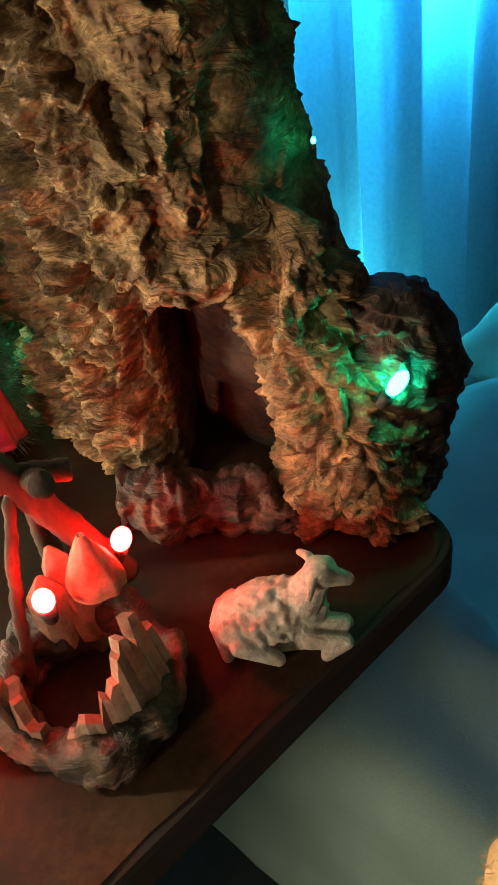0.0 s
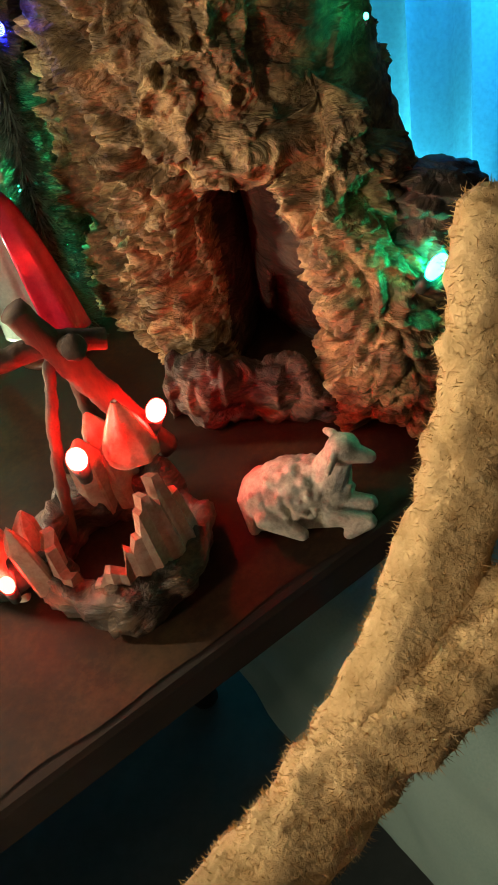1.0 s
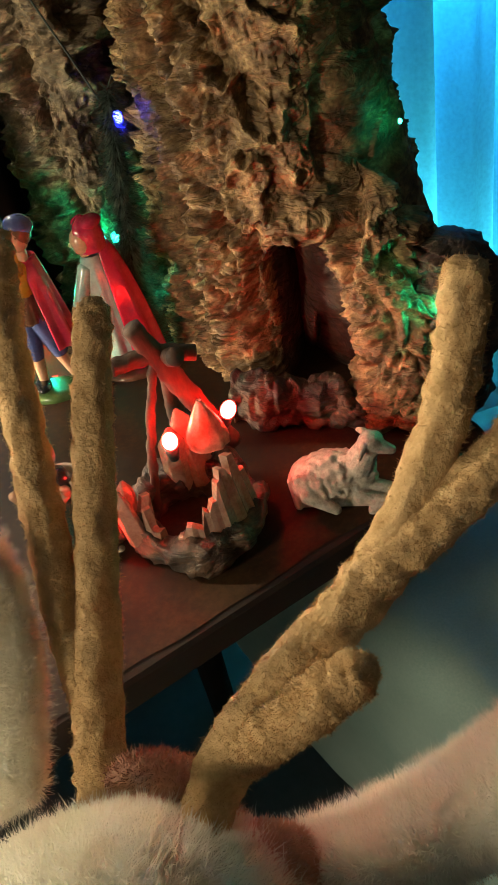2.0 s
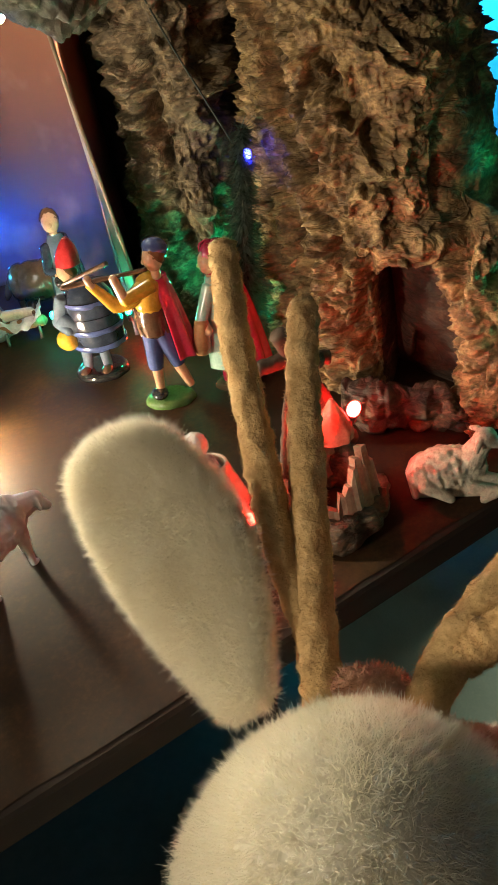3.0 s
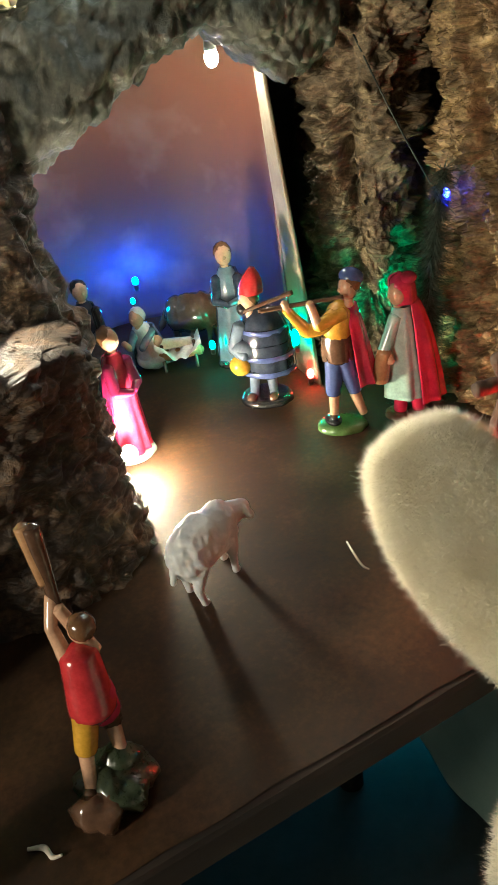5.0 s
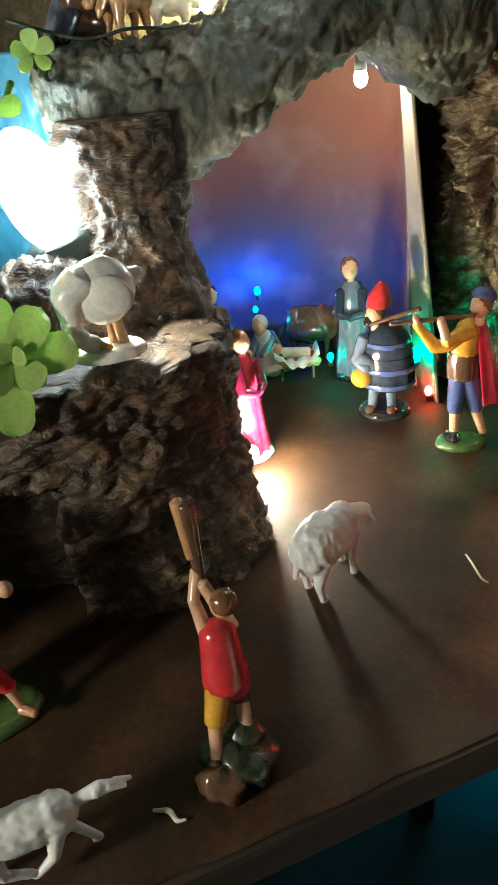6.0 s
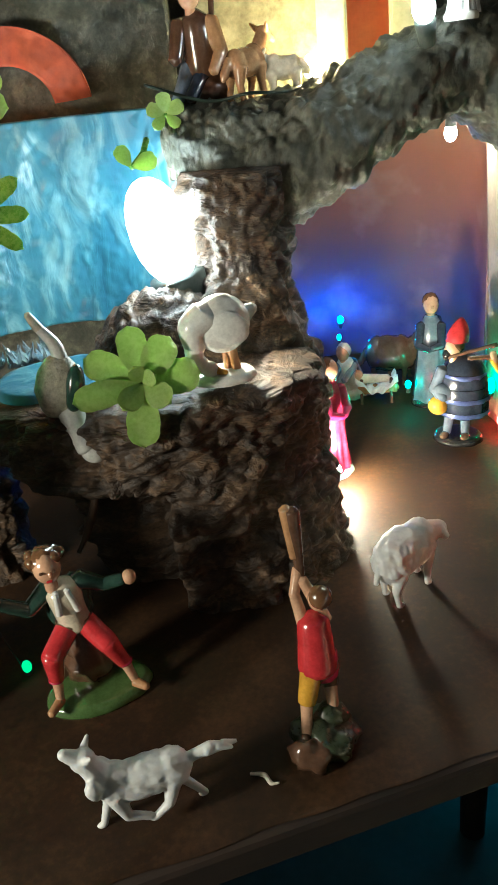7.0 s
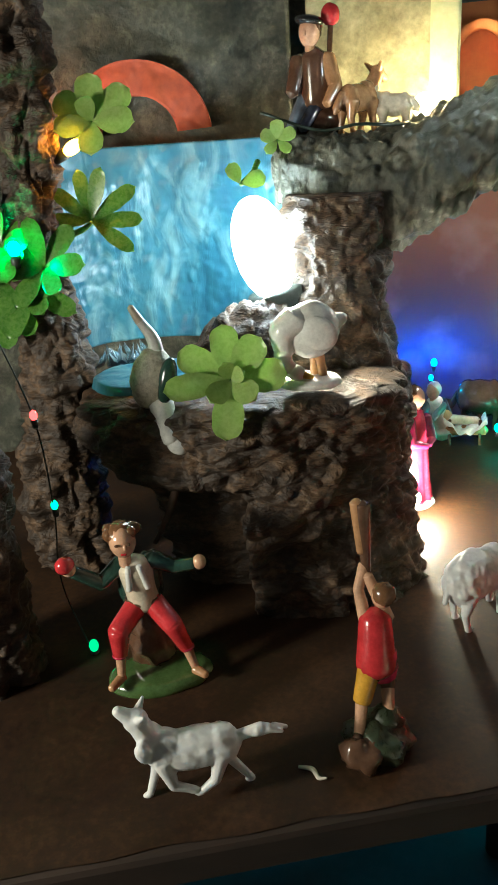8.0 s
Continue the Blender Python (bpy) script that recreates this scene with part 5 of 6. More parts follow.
def caped_man():
    s = Shape()
    s.limb((-0.005, 0, 0.006), (-0.004, 0, 0.022), 0.0052, 0.0046, "crimson")
    s.limb((0.008, 0.002, 0.006), (0.006, 0.001, 0.022), 0.0052, 0.0046, "crimson")
    s.foot_plate(0.017, 0.004, "brown", 0.7)
    s.robe([(0.018, 0.0135), (0.034, 0.0128), (0.055, 0.0105), (0.075, 0.0085), (0.086, 0.006)], "teal", (-0.002, -0.002), 0.8, 7, 0.10)
    s.robe([(0.016, 0.0205), (0.040, 0.0185), (0.065, 0.0150), (0.083, 0.0105), (0.090, 0.0070)], "crimson", (0.006, 0.003), 0.85, 6, 0.07, (-0.004, 0), 235, -75, 0.0022)
    s.limb((-0.006, -0.005, 0.078), (-0.014, -0.011, 0.058), 0.0050, 0.0042, "teal")
    s.limb((-0.014, -0.011, 0.058), (-0.010, -0.013, 0.050), 0.0040, 0.0034, "skin")
    s.limb((-0.014, -0.012, 0.056), (-0.018, -0.010, 0.036), 0.0052, 0.0066, "tan")
    person_head(s, (-0.004, -0.003, 0.095), 0.0076, "crimson", (-0.8, -0.6))
    s.robe([(0.088, 0.0095), (0.098, 0.0102), (0.104, 0.0085), (0.1085, 0.0015)], "crimson", (-0.001, 0.001), 0.95, 4, 0.03, (-0.002, 0), 260, -110, 0.0016)
    s.blob((0.000, 0.002, 0.103), (0.0092, 0.0088, 0.0048), "crimson", (0, -12, 0), n=14)
    return s


figurine("caped_man_figurine", caped_man(), (-0.117, 0.322, 0.0), "glossy figurine of a man in a hooded crimson cape", "figurine", 0)


def robed(robe_key, over_key, hair, h=0.10, plate="teal", r=0.017):
    s = Shape()
    s.foot_plate(r * 1.05, 0.005, plate, 0.85)
    s.robe([(0.003, r * 0.86), (h * 0.3, r * 0.72), (h * 0.55, r * 0.62), (h * 0.72, r * 0.55), (h * 0.83, r * 0.30)], robe_key, (0, 0), 0.8, 9, 0.12)
    s.robe([(h * 0.08, r * 1.0), (h * 0.35, r * 0.86), (h * 0.6, r * 0.72), (h * 0.80, r * 0.45)], over_key, (0.001, 0.002), 0.85, 7, 0.10, (0, 0), 215, -15, 0.0016)
    s.limb((-r * 0.5, -0.003, h * 0.74), (-r * 0.62, -0.009, h * 0.58), 0.0046, 0.0040, over_key)
    s.limb((-r * 0.62, -0.009, h * 0.58), (-0.001, -0.015, h * 0.56), 0.0040, 0.0028, over_key)
    s.limb((r * 0.5, -0.003, h * 0.74), (r * 0.55, -0.009, h * 0.58), 0.0046, 0.0040, over_key)
    s.limb((r * 0.55, -0.009, h * 0.58), (0.001, -0.015, h * 0.57), 0.0040, 0.0028, over_key)
    person_head(s, (0, -0.001, h * 0.92), h * 0.075, hair, (0.2, -0.98))
    return s


figurine("lady_figurine", robed("crimson", "magenta", "hair", 0.100, "teal", 0.0165), (-0.312, 0.272, 0.0), "glossy lady figurine in magenta cloak on a pale teal base", "figurine", 60)
figurine("bystander_figurine", robed("greyblue", "navy", "hair", 0.105, "black", 0.0175), (-0.263, 0.418, 0.0), "dark grey-blue robed figurine with brown hair", "figurine", 10)
figurine("bystander_figurine", robed("navy", "black", "black", 0.098, "black", 0.0165), (-0.372, 0.372, 0.0), "dark robed figurine standing by the pillar, rim lit blue", "figurine", 30)


def kneeling(robe_key, over_key, hair, h=0.06):
    s = Shape()
    s.blob((0.006, 0.006, 0.010), (0.018, 0.014, 0.0105), robe_key, (0, 0, 20), 0.002, 120, 16)
    s.limb((0.002, 0.004, 0.014), (-0.002, -0.002, h * 0.70), 0.0120, 0.0080, robe_key)
    s.robe([(0.004, 0.018), (h * 0.35, 0.0150), (h * 0.72, 0.0095)], over_key, (0.003, 0.005), 0.85, 7, 0.10, (-0.003, -0.003), 210, -20, 0.0016)
    s.limb((-0.008, -0.004, h * 0.66), (-0.014, -0.012, h * 0.5), 0.0042, 0.0034, over_key)
    s.limb((-0.014, -0.012, h * 0.5), (-0.018, -0.016, h * 0.62), 0.0032, 0.0026, "skin")
    s.limb((0.006, -0.004, h * 0.66), (-0.004, -0.014, h * 0.48), 0.0042, 0.0032, over_key)
    person_head(s, (-0.004, -0.005, h * 0.90), 0.0072, hair, (-0.6, -0.8))
    return s


figurine("kneeling_figurine", kneeling("bottle", "cream", "white", 0.066), (-0.104, 0.170, 0.0), "kneeling figurine with white cap, glowing red beside the fire", "figurine", -30)
figurine("kneeling_figurine", kneeling("white", "greyblue", "white", 0.058), (-0.340, 0.408, 0.0), "kneeling pale figurine in blue light beside the crib", "figurine", 20)
figurine("ox_figurine", quadruped("brown", 0.052, 0.030, (0.030, 0, 0.046), (-0.030, 0, 0.020),
         [((0.015, -0.008), (0.015, -0.009), (0.014, -0.010, 0)), ((0.015, 0.008), (0.016, 0.009), (0.017, 0.010, 0)),
          ((-0.015, -0.008), (-0.016, -0.009), (-0.015, -0.010, 0)), ((-0.015, 0.008), (-0.017, 0.009), (-0.018, 0.010, 0))],
         0.0165, 0.001, 100, 0.0095, (0.010, 0, -0.006)), (-0.312, 0.462, 0.0), "dark brown ox figurine standing at the back of the cave", "figurine", 5)


def build_crib():
    s = Shape()
    verts, faces = [], []
    n = 26
    for i in range(n + 1):
        for j in range(n + 1):
            x, y = (i / n - 0.5) * 0.040, (j / n - 0.5) * 0.028
            z = 0.016 + 0.010 * (abs(x) / 0.02) ** 2 + 0.006 * noise.noise(Vector((x * 130, y * 130, 5))) - 0.010 * max(0, abs(y) / 0.014 - 0.7)
            verts.append((x, y, z))
    for i in range(n):
        for j in range(n):
            a = i * (n + 1) + j
            faces.append((a, a + n + 1, a + n + 2, a + 1))
    s.add(verts, faces, "white")
    s.limb((-0.013, 0, 0.023), (0.011, 0, 0.022), 0.0052, 0.0040, "cream")
    s.blob((-0.017, 0, 0.027), (0.0055, 0.0055, 0.0055), "skin", n=12)
    for x in (-1, 1):
        s.limb((x * 0.014, -0.010, 0.0014), (x * 0.014, 0.008, 0.024), 0.0016, 0.0016, "brown")
        s.limb((x * 0.014, 0.010, 0.0014), (x * 0.014, -0.008, 0.024), 0.0016, 0.0016, "brown")
    s.limb((-0.018, 0, 0.012), (0.018, 0, 0.012), 0.005, 0.005, "tan")
    return s


figurine("crib_figurine", build_crib(), (-0.315, 0.415, 0.0), "small crib with crumpled white cloth in blue light", "figurine", 20, 1.0)

# ---- pond, waterfall and geese on the stump ----
def ragged_disc(name, c, rx, ry, rz, mat, label, category, wave=0.0008):
    verts, faces = [(0, 0, 0)], []
    n, m = 60, 14
    for k in range(1, m + 1):
        for j in range(n):
            a = 2 * math.pi * j / n
            e = 1 + 0.10 * noise.noise(Vector((math.cos(a) * 2, math.sin(a) * 2, 3)))
            x, y = rx * e * k / m * math.cos(a), ry * e * k / m * math.sin(a)
            verts.append((x, y, wave * noise.fractal(Vector((x * 90, y * 90, 2)), 1, 2, 3) - (0.012 if k == m else 0)))
    for j in range(n):
        faces.append((0, 1 + j, 1 + (j + 1) % n))
        for k in range(m - 1):
            a, b = 1 + k * n + j, 1 + k * n + (j + 1) % n
            faces.append((a, a + n, b + n, b))
    ob = new(name, mesh_from(name, verts, faces, [mat]))
    ob.matrix_basis = pose(*c, 0, 0, rz)
    return tagged(ob, label, category)


ragged_disc("pond", (-0.436, 0.112, 0.1470), 0.046, 0.034, 31, M["water"], "glossy blue painted pond on top of the stump", "pond")
bent_sheet("waterfall", [(-0.575, 0.160), (-0.555, 0.205), (-0.520, 0.236), (-0.480, 0.252), (-0.440, 0.262), (-0.400, 0.270)], 0.135, 0.288, M["water"],
           "blue glossy painted waterfall sheet above the pond", "waterfall", 0.002, 0.010, 110, 90)


def build_splash():
    verts, faces = [], []
    rng = random.Random(9)
    for k in range(46):
        x, y = rng.uniform(-0.028, 0.028), rng.uniform(-0.008, 0.008)
        h, w = rng.uniform(0.006, 0.018), rng.uniform(0.002, 0.005)
        a, tx = rng.uniform(0, 3.1), rng.uniform(-0.006, 0.006)
        o = len(verts)
        dx, dy = w * math.cos(a), w * math.sin(a)
        verts += [(x - dx, y - dy, 0), (x + dx, y + dy, 0), (x + tx, y - dx * 0.5, h), (x + tx * 0.4 + dy, y - dx, h * 0.45)]
        faces += [(o, o + 1, o + 2), (o + 1, o + 3, o + 2), (o, o + 2, o + 3), (o, o + 3, o + 1)]
    ob = new("water_splash", mesh_from("water_splash", verts, faces, [M["film"]], False))
    ob.matrix_basis = pose(-0.487, 0.130, 0.143, 0, 0, 35)
    return tagged(ob, "crumpled clear film as splashing water at the waterfall's foot", "splash")


build_splash()


def white_goose():
    s = Shape()
    s.foot_plate(0.019, 0.006, "white", 0.7)
    s.limb((0.003, 0.003, 0.006), (0.003, 0.003, 0.020), 0.0028, 0.0032, "tan")
    s.limb((0.008, 0.000, 0.006), (0.006, 0.000, 0.020), 0.0028, 0.0032, "tan")
    s.blob((0.002, 0.001, 0.034), (0.0165, 0.0130, 0.0175), "white", (0, 18, 0), 0.0007, 160)
    s.limb((-0.006, -0.002, 0.040), (-0.0145, -0.004, 0.024), 0.0105, 0.0068, "white", (-0.005, -0.001, 0.002))
    s.limb((-0.0145, -0.004, 0.024), (-0.0100, -0.006, 0.0105), 0.0064, 0.0046, "white", (-0.003, -0.001, 0))
    s.blob((-0.0080, -0.0065, 0.0100), (0.0062, 0.0050, 0.0048), "white", (0, 20, 0), n=12)
    s.limb((-0.0035, -0.0075, 0.0088), (0.0015, -0.0085, 0.0074), 0.0024, 0.0014, "yellow")
    s.limb((0.012, 0.003, 0.036), (0.0205, 0.005, 0.0395), 0.0076, 0.0034, "white")
    for k in (-1, 1):
        s.blob((0.006, 0.001 + k * 0.0105, 0.034), (0.0120, 0.0034, 0.0098), "white", (0, 28, 0), n=14)
    return s


figurine("goose_figurine", white_goose(), (-0.3235, 0.118, 0.149), "white glazed goose figurine bending down on a white base", "figurine", 26)


def diving_goose():
    s = Shape()
    s.blob((0, 0, 0.020), (0.0135, 0.0115, 0.0200), "wool", (0, 12, 0), 0.0008, 150)
    s.limb((0.004, 0, 0.034), (-0.004, 0.002, 0.056), 0.0052, 0.0028, "white", (0.003, 0, 0))
    s.limb((-0.004, 0.002, 0.056), (-0.008, 0.002, 0.064), 0.0030, 0.0022, "cream")
    s.limb((0.004, -0.004, 0.004), (0.008, -0.012, -0.016), 0.0080, 0.0058, "white")
    s.blob((0.012, -0.013, -0.020), (0.0075, 0.005, 0.0062), "white", (0, 30, 0), n=12)
    s.blob((0.009, -0.008, 0.020), (0.0060, 0.0060, 0.0150), "bottle", (0, 15, 0), n=14)
    s.limb((0.006, -0.004, 0.010), (0.004, 0.006, -0.004), 0.0040, 0.0030, "wool")
    return s


figurine("goose_figurine", diving_goose(), (-0.408, 0.072, 0.138), "grey-green goose figurine leaning over the pond's rim", "figurine", 36)


# ---- plants ----
def leaf_mesh(length, width, cup=0.18):
    verts, faces = [], []
    n, m = 14, 8
    for lay in (0, 1):
        for i in range(n + 1):
            t = i / n
            w = width * (0.10 + 0.90 * math.sin(math.pi * min(1.0, t ** 1.35) * 0.985) ** 0.75) if t > 0.02 else width * 0.10
            if t > 0.72:
                w = width * math.sqrt(max(0.0, 1 - ((t - 0.72) / 0.28) ** 2)) * 0.98 + 0.00008
            for j in range(m + 1):
                s = 2 * j / m - 1
                z = cup * width * s * s - 0.10 * length * t * t + (0.0008 * (1 - s * s) * (1 if lay == 0 else -1))
                verts.append((w * s, length * t, z))
    q = (n + 1) * (m + 1)
    for lay in (0, 1):
        for i in range(n):
            for j in range(m):
                a = lay * q + i * (m + 1) + j
                f = (a, a + 1, a + m + 2, a + m + 1)
                faces.append(f if lay == 0 else f[::-1])
    edge = [i * (m + 1) for i in range(n + 1)] + [n * (m + 1) + j for j in range(1, m + 1)] + [i * (m + 1) + m for i in range(n - 1, -1, -1)] + [j for j in range(m - 1, 0, -1)]
    for a, b in zip(edge, edge[1:] + edge[:1]):
        faces.append((a, b, b + q, a + q))
    return verts, faces


def plant(loc, label, leaves, mat, facing=(0, -1, 0.35), stem=((0, 0.02, -0.02), (0, 0.0, 0.0))):
    """A sprig: leaves given as (angle in the rosette, opening, length, width)."""
    t = thing("succulent_plant", loc, label, "plant", "plants")
    ax = Vector(facing).normalized()
    base = ax.to_track_quat("Z", "Y").to_matrix().to_4x4()
    for ang, opening, length, width in leaves:
        v, f = leaf_mesh(length, width)
        ob = part_mesh("leaf", mesh_from("leaf", v, f, [mat]), t)
        ob.matrix_basis = base @ pose(0, 0, 0, 0, 0, ang) @ pose(0, 0.001, 0, opening, 0, 0)
    pts = [Vector(p) for p in stem]
    mid = (pts[0] + pts[-1]) / 2 + Vector((0.002, 0.001, 0))
    v, f = rod([pts[0], mid, pts[-1]], [0.0022, 0.0019, 0.0016], 14, 8, 0.0003, 200)
    part_mesh("stem", mesh_from("stem", v, f, [M["leaf_grass"]]), t)
    return t


CAMWARD = (0.42, -0.72, 0.42)
plant((-0.358, 0.083, 0.159), "pale green jade plant sprig with rounded leaves on the stump",
      [(6, 14, 0.032, 0.0088), (60, 12, 0.034, 0.0092), (-40, 20, 0.030, 0.0096), (-88, 14, 0.033, 0.0102), (100, 22, 0.040, 0.0080), (174, 12, 0.036, 0.0096),
       (-134, 34, 0.022, 0.0078), (140, 38, 0.021, 0.0070), (20, 56, 0.013, 0.0050), (-70, 58, 0.013, 0.0050)],
      M["leaf"], CAMWARD, ((-0.006, 0.012, -0.018), (0, 0, 0)))
plant((-0.470, 0.118, 0.306), "green succulent sprig lit orange beside the bark trunk",
      [(0, 20, 0.028, 0.009), (55, 15, 0.026, 0.009), (-55, 15, 0.030, 0.0095), (-100, 20, 0.028, 0.009), (110, 25, 0.024, 0.008), (180, 20, 0.024, 0.008), (20, 55, 0.016, 0.006)],
      M["leaf"], CAMWARD, ((-0.016, -0.004, -0.012), (0, 0, 0)))
plant((-0.476, 0.112, 0.246), "pointed green sprig growing from the bark trunk",
      [(-20, 35, 0.034, 0.0055), (10, 30, 0.032, 0.005), (-60, 20, 0.036, 0.0058), (50, 25, 0.030, 0.005), (-95, 15, 0.034, 0.0055), (-130, 15, 0.036, 0.005), (90, 20, 0.026, 0.005)],
      M["leaf_grass"], CAMWARD, ((-0.014, -0.006, -0.008), (0, 0, 0)))
for k, (dx, dz, n) in enumerate(((-0.008, 0.014, 9), (0.008, -0.014, 9), (-0.012, -0.020, 8), (0.020, 0.000, 7))):
    rng = random.Random(20 + k)
    plant((-0.508 + dx, 0.070 + 0.3 * dx, 0.222 + dz), "bushy green leaves glowing around a green lamp",
          [(360 / n * i + rng.uniform(-12, 12), rng.uniform(5, 45), rng.uniform(0.022, 0.034), rng.uniform(0.006, 0.0085)) for i in range(n)],
          M["leaf_grass"], CAMWARD, ((-0.004, 0.006, -0.02), (0, 0, 0)))
plant((-0.398, 0.226, 0.286), "small pale sprig at the edge of the upper shelf",
      [(0, 25, 0.013, 0.005), (70, 20, 0.012, 0.005), (-70, 20, 0.013, 0.005), (140, 15, 0.012, 0.004), (-140, 15, 0.012, 0.004)], M["leaf"], CAMWARD, ((0, 0.012, -0.004), (0, 0, 0)))
plant((-0.397, 0.172, 0.262), "single pale leaves above the pond lamp",
      [(-80, 15, 0.016, 0.006), (30, 30, 0.014, 0.005)], M["leaf"], CAMWARD, ((-0.004, 0.03, 0.012), (0, 0, 0)))

# ---- trunks by the pond ----
bark_piece("bark_tree", [
    (-0.512, 0.085, -0.002, 0.030, 0.015, 0, -0.015, 0.026, 0), (-0.512, 0.086, 0.08, 0.026, 0.014, 0, -0.014, 0.024, 0), (-0.505, 0.091, 0.15, 0.022, 0.012, 0, -0.012, 0.02, 0),
    (-0.508, 0.090, 0.21, 0.017, 0.010, 0, -0.010, 0.017, 0), (-0.506, 0.093, 0.28, 0.017, 0.010, 0, -0.010, 0.017, 0), (-0.503, 0.096, 0.36, 0.018, 0.010, 0, -0.010, 0.017, 0),
    (-0.500, 0.098, 0.44, 0.018, 0.010, 0, -0.010, 0.017, 0)], 210, 90, M["bark_dark"], "slender cracked bark tree beside the waterfall", lambda p, o: 0.7 * cork(p))
bark_piece("bark_post", [
    (-0.462, -0.045, -0.002, 0.026, 0.020, 0, -0.018, 0.022, 0), (-0.462, -0.042, 0.06, 0.024, 0.019, 0, -0.017, 0.02, 0), (-0.464, -0.040, 0.13, 0.022, 0.017, 0, -0.015, 0.02, 0),
    (-0.468, -0.038, 0.19, 0.019, 0.014, 0, -0.013, 0.017, 0), (-0.474, -0.036, 0.22, 0.010, 0.008, 0, -0.008, 0.009, 0)], 110, 90, M["bark_dark"],
    "dark reddish bark post standing at the table's front", lambda p, o: 0.6 * cork(p))
_v, _f = rod([(-0.447, 0.092, 0.094), (-0.408, 0.068, 0.118), (-0.398, 0.070, 0.092), (-0.402, 0.066, 0.070), (-0.41, 0.058, 0.05)], [0.002, 0.003, 0.0032, 0.0026, 0.0014], 44, 10, 0.0009, 180)
tagged(new("dry_twig", mesh_from("dry_twig", _v, _f, [M["stick"]])), "dark dry twig clinging to the stump", "twig")

# ---- upper scene ----
bent_sheet("stable_wall", [(-0.425, 0.330), (-0.390, 0.342), (-0.355, 0.353), (-0.334, 0.359)], 0.270, 0.42, M["stone"],
           "rough yellowish stone wall of the stable", "wall", 0.010, 0.006, 90, 90)


def build_stable():
    t = thing("stable", (-0.318, 0.362, 0.278), "small model stable with pale pillars and an orange arched niche", "stable", rz=17)
    for x in (-0.006, 0.046):
        bm = bmesh.new()
        bmesh.ops.create_cube(bm, size=1.0, matrix=pose(x, -0.006, 0.07) @ Matrix.Diagonal((0.022, 0.016, 0.14, 1)))
        bmesh.ops.bevel(bm, geom=bm.edges[:], offset=0.002, segments=2, affect="EDGES")
        part("pillar", bm, M["plaster_green"], t, "", False)
    bm = bmesh.new()
    prev = None
    for k in range(17):
        a = math.pi * k / 16
        pts = [(0.020 + 0.017 * math.cos(a), 0.0, 0.055 + 0.020 * math.sin(a)), (0.020 + 0.017 * math.cos(a), 0.028, 0.055 + 0.020 * math.sin(a)),
               (0.020 + 0.023 * math.cos(a), 0.0, 0.055 + 0.026 * math.sin(a))]
        cur = [bm.verts.new(p) for p in pts]
        if prev:
            bm.faces.new((prev[0], cur[0], cur[1], prev[1]))
            bm.faces.new((prev[2], cur[2], cur[0], prev[0]))
        prev = cur
    for x in (0.003, 0.037):
        q = [bm.verts.new(p) for p in ((x, 0, 0.0), (x, 0.028, 0.0), (x, 0.028, 0.055), (x, 0, 0.055))]
        bm.faces.new(q)
    part("niche_arch", bm, M["orange"], t, "orange arch")
    bm = bmesh.new()
    bmesh.ops.create_cube(bm, size=1.0, matrix=pose(0.020, 0.030, 0.045) @ Matrix.Diagonal((0.05, 0.004, 0.10, 1)))
    part("niche_back", bm, M["orange"], t, "", False)
    bm = bmesh.new()
    bmesh.ops.create_cube(bm, size=1.0, matrix=pose(0.018, 0.0, 0.146) @ Matrix.Diagonal((0.10, 0.05, 0.010, 1)))
    bmesh.ops.bevel(bm, geom=bm.edges[:], offset=0.002, segments=1, affect="EDGES")
    part("roof", bm, M["table_edge"], t, "", False)
    return t


build_stable()


def shepherd():
    s = Shape()
    s.blob((0.002, 0.004, 0.010), (0.018, 0.013, 0.011), "brown", (0, 0, 0), 0.002, 130)
    s.limb((-0.006, 0, 0.022), (-0.014, -0.010, 0.006), 0.0058, 0.0042, "greyblue")
    s.limb((0.004, 0, 0.022), (-0.006, -0.012, 0.006), 0.0058, 0.0042, "navy")
    s.limb((0.002, 0.002, 0.022), (0.001, 0, 0.046), 0.0110, 0.0098, "brown")
    s.limb((0.010, -0.002, 0.046), (0.015, -0.006, 0.030), 0.0056, 0.0046, "tan")
    s.limb((0.015, -0.006, 0.030), (0.010, -0.012, 0.020), 0.0044, 0.0034, "tan")
    s.limb((-0.009, -0.002, 0.046), (-0.013, -0.008, 0.028), 0.0056, 0.0046, "brown")
    person_head(s, (-0.001, -0.003, 0.062), 0.0078, "hair", (-0.3, -0.95))
    s.blob((-0.001, -0.001, 0.069), (0.0095, 0.0095, 0.0038), "black", (0, 10, 0), n=12)
    s.blob((0.012, 0.004, 0.072), (0.0060, 0.0055, 0.0068), "red", (0, 0, 0), 0.0005, 200, 12)
    s.limb((0.011, 0.003, 0.050), (0.012, 0.004, 0.068), 0.0018, 0.0018, "brown")
    return s


figurine("shepherd_figurine", shepherd(), (-0.390, 0.268, 0.286), "brown-clad shepherd figurine with a red bundle on the upper shelf", "figurine", 20, 1.1)
figurine("donkey_figurine", quadruped("tan", 0.034, 0.024, (0.021, 0, 0.040), (-0.021, 0, 0.018),
         [((0.010, -0.005), (0.010, -0.005), (0.011, -0.006, 0)), ((0.010, 0.005), (0.011, 0.005), (0.009, 0.006, 0)),
          ((-0.010, -0.005), (-0.012, -0.005), (-0.011, -0.006, 0)), ((-0.010, 0.005), (-0.011, 0.005), (-0.012, 0.006, 0))],
         0.0088, 0.0004, 120, 0.0060, (0.009, 0, -0.004)), (-0.362, 0.282, 0.286), "tan donkey figurine lit warmly from the stable", "figurine", 70)
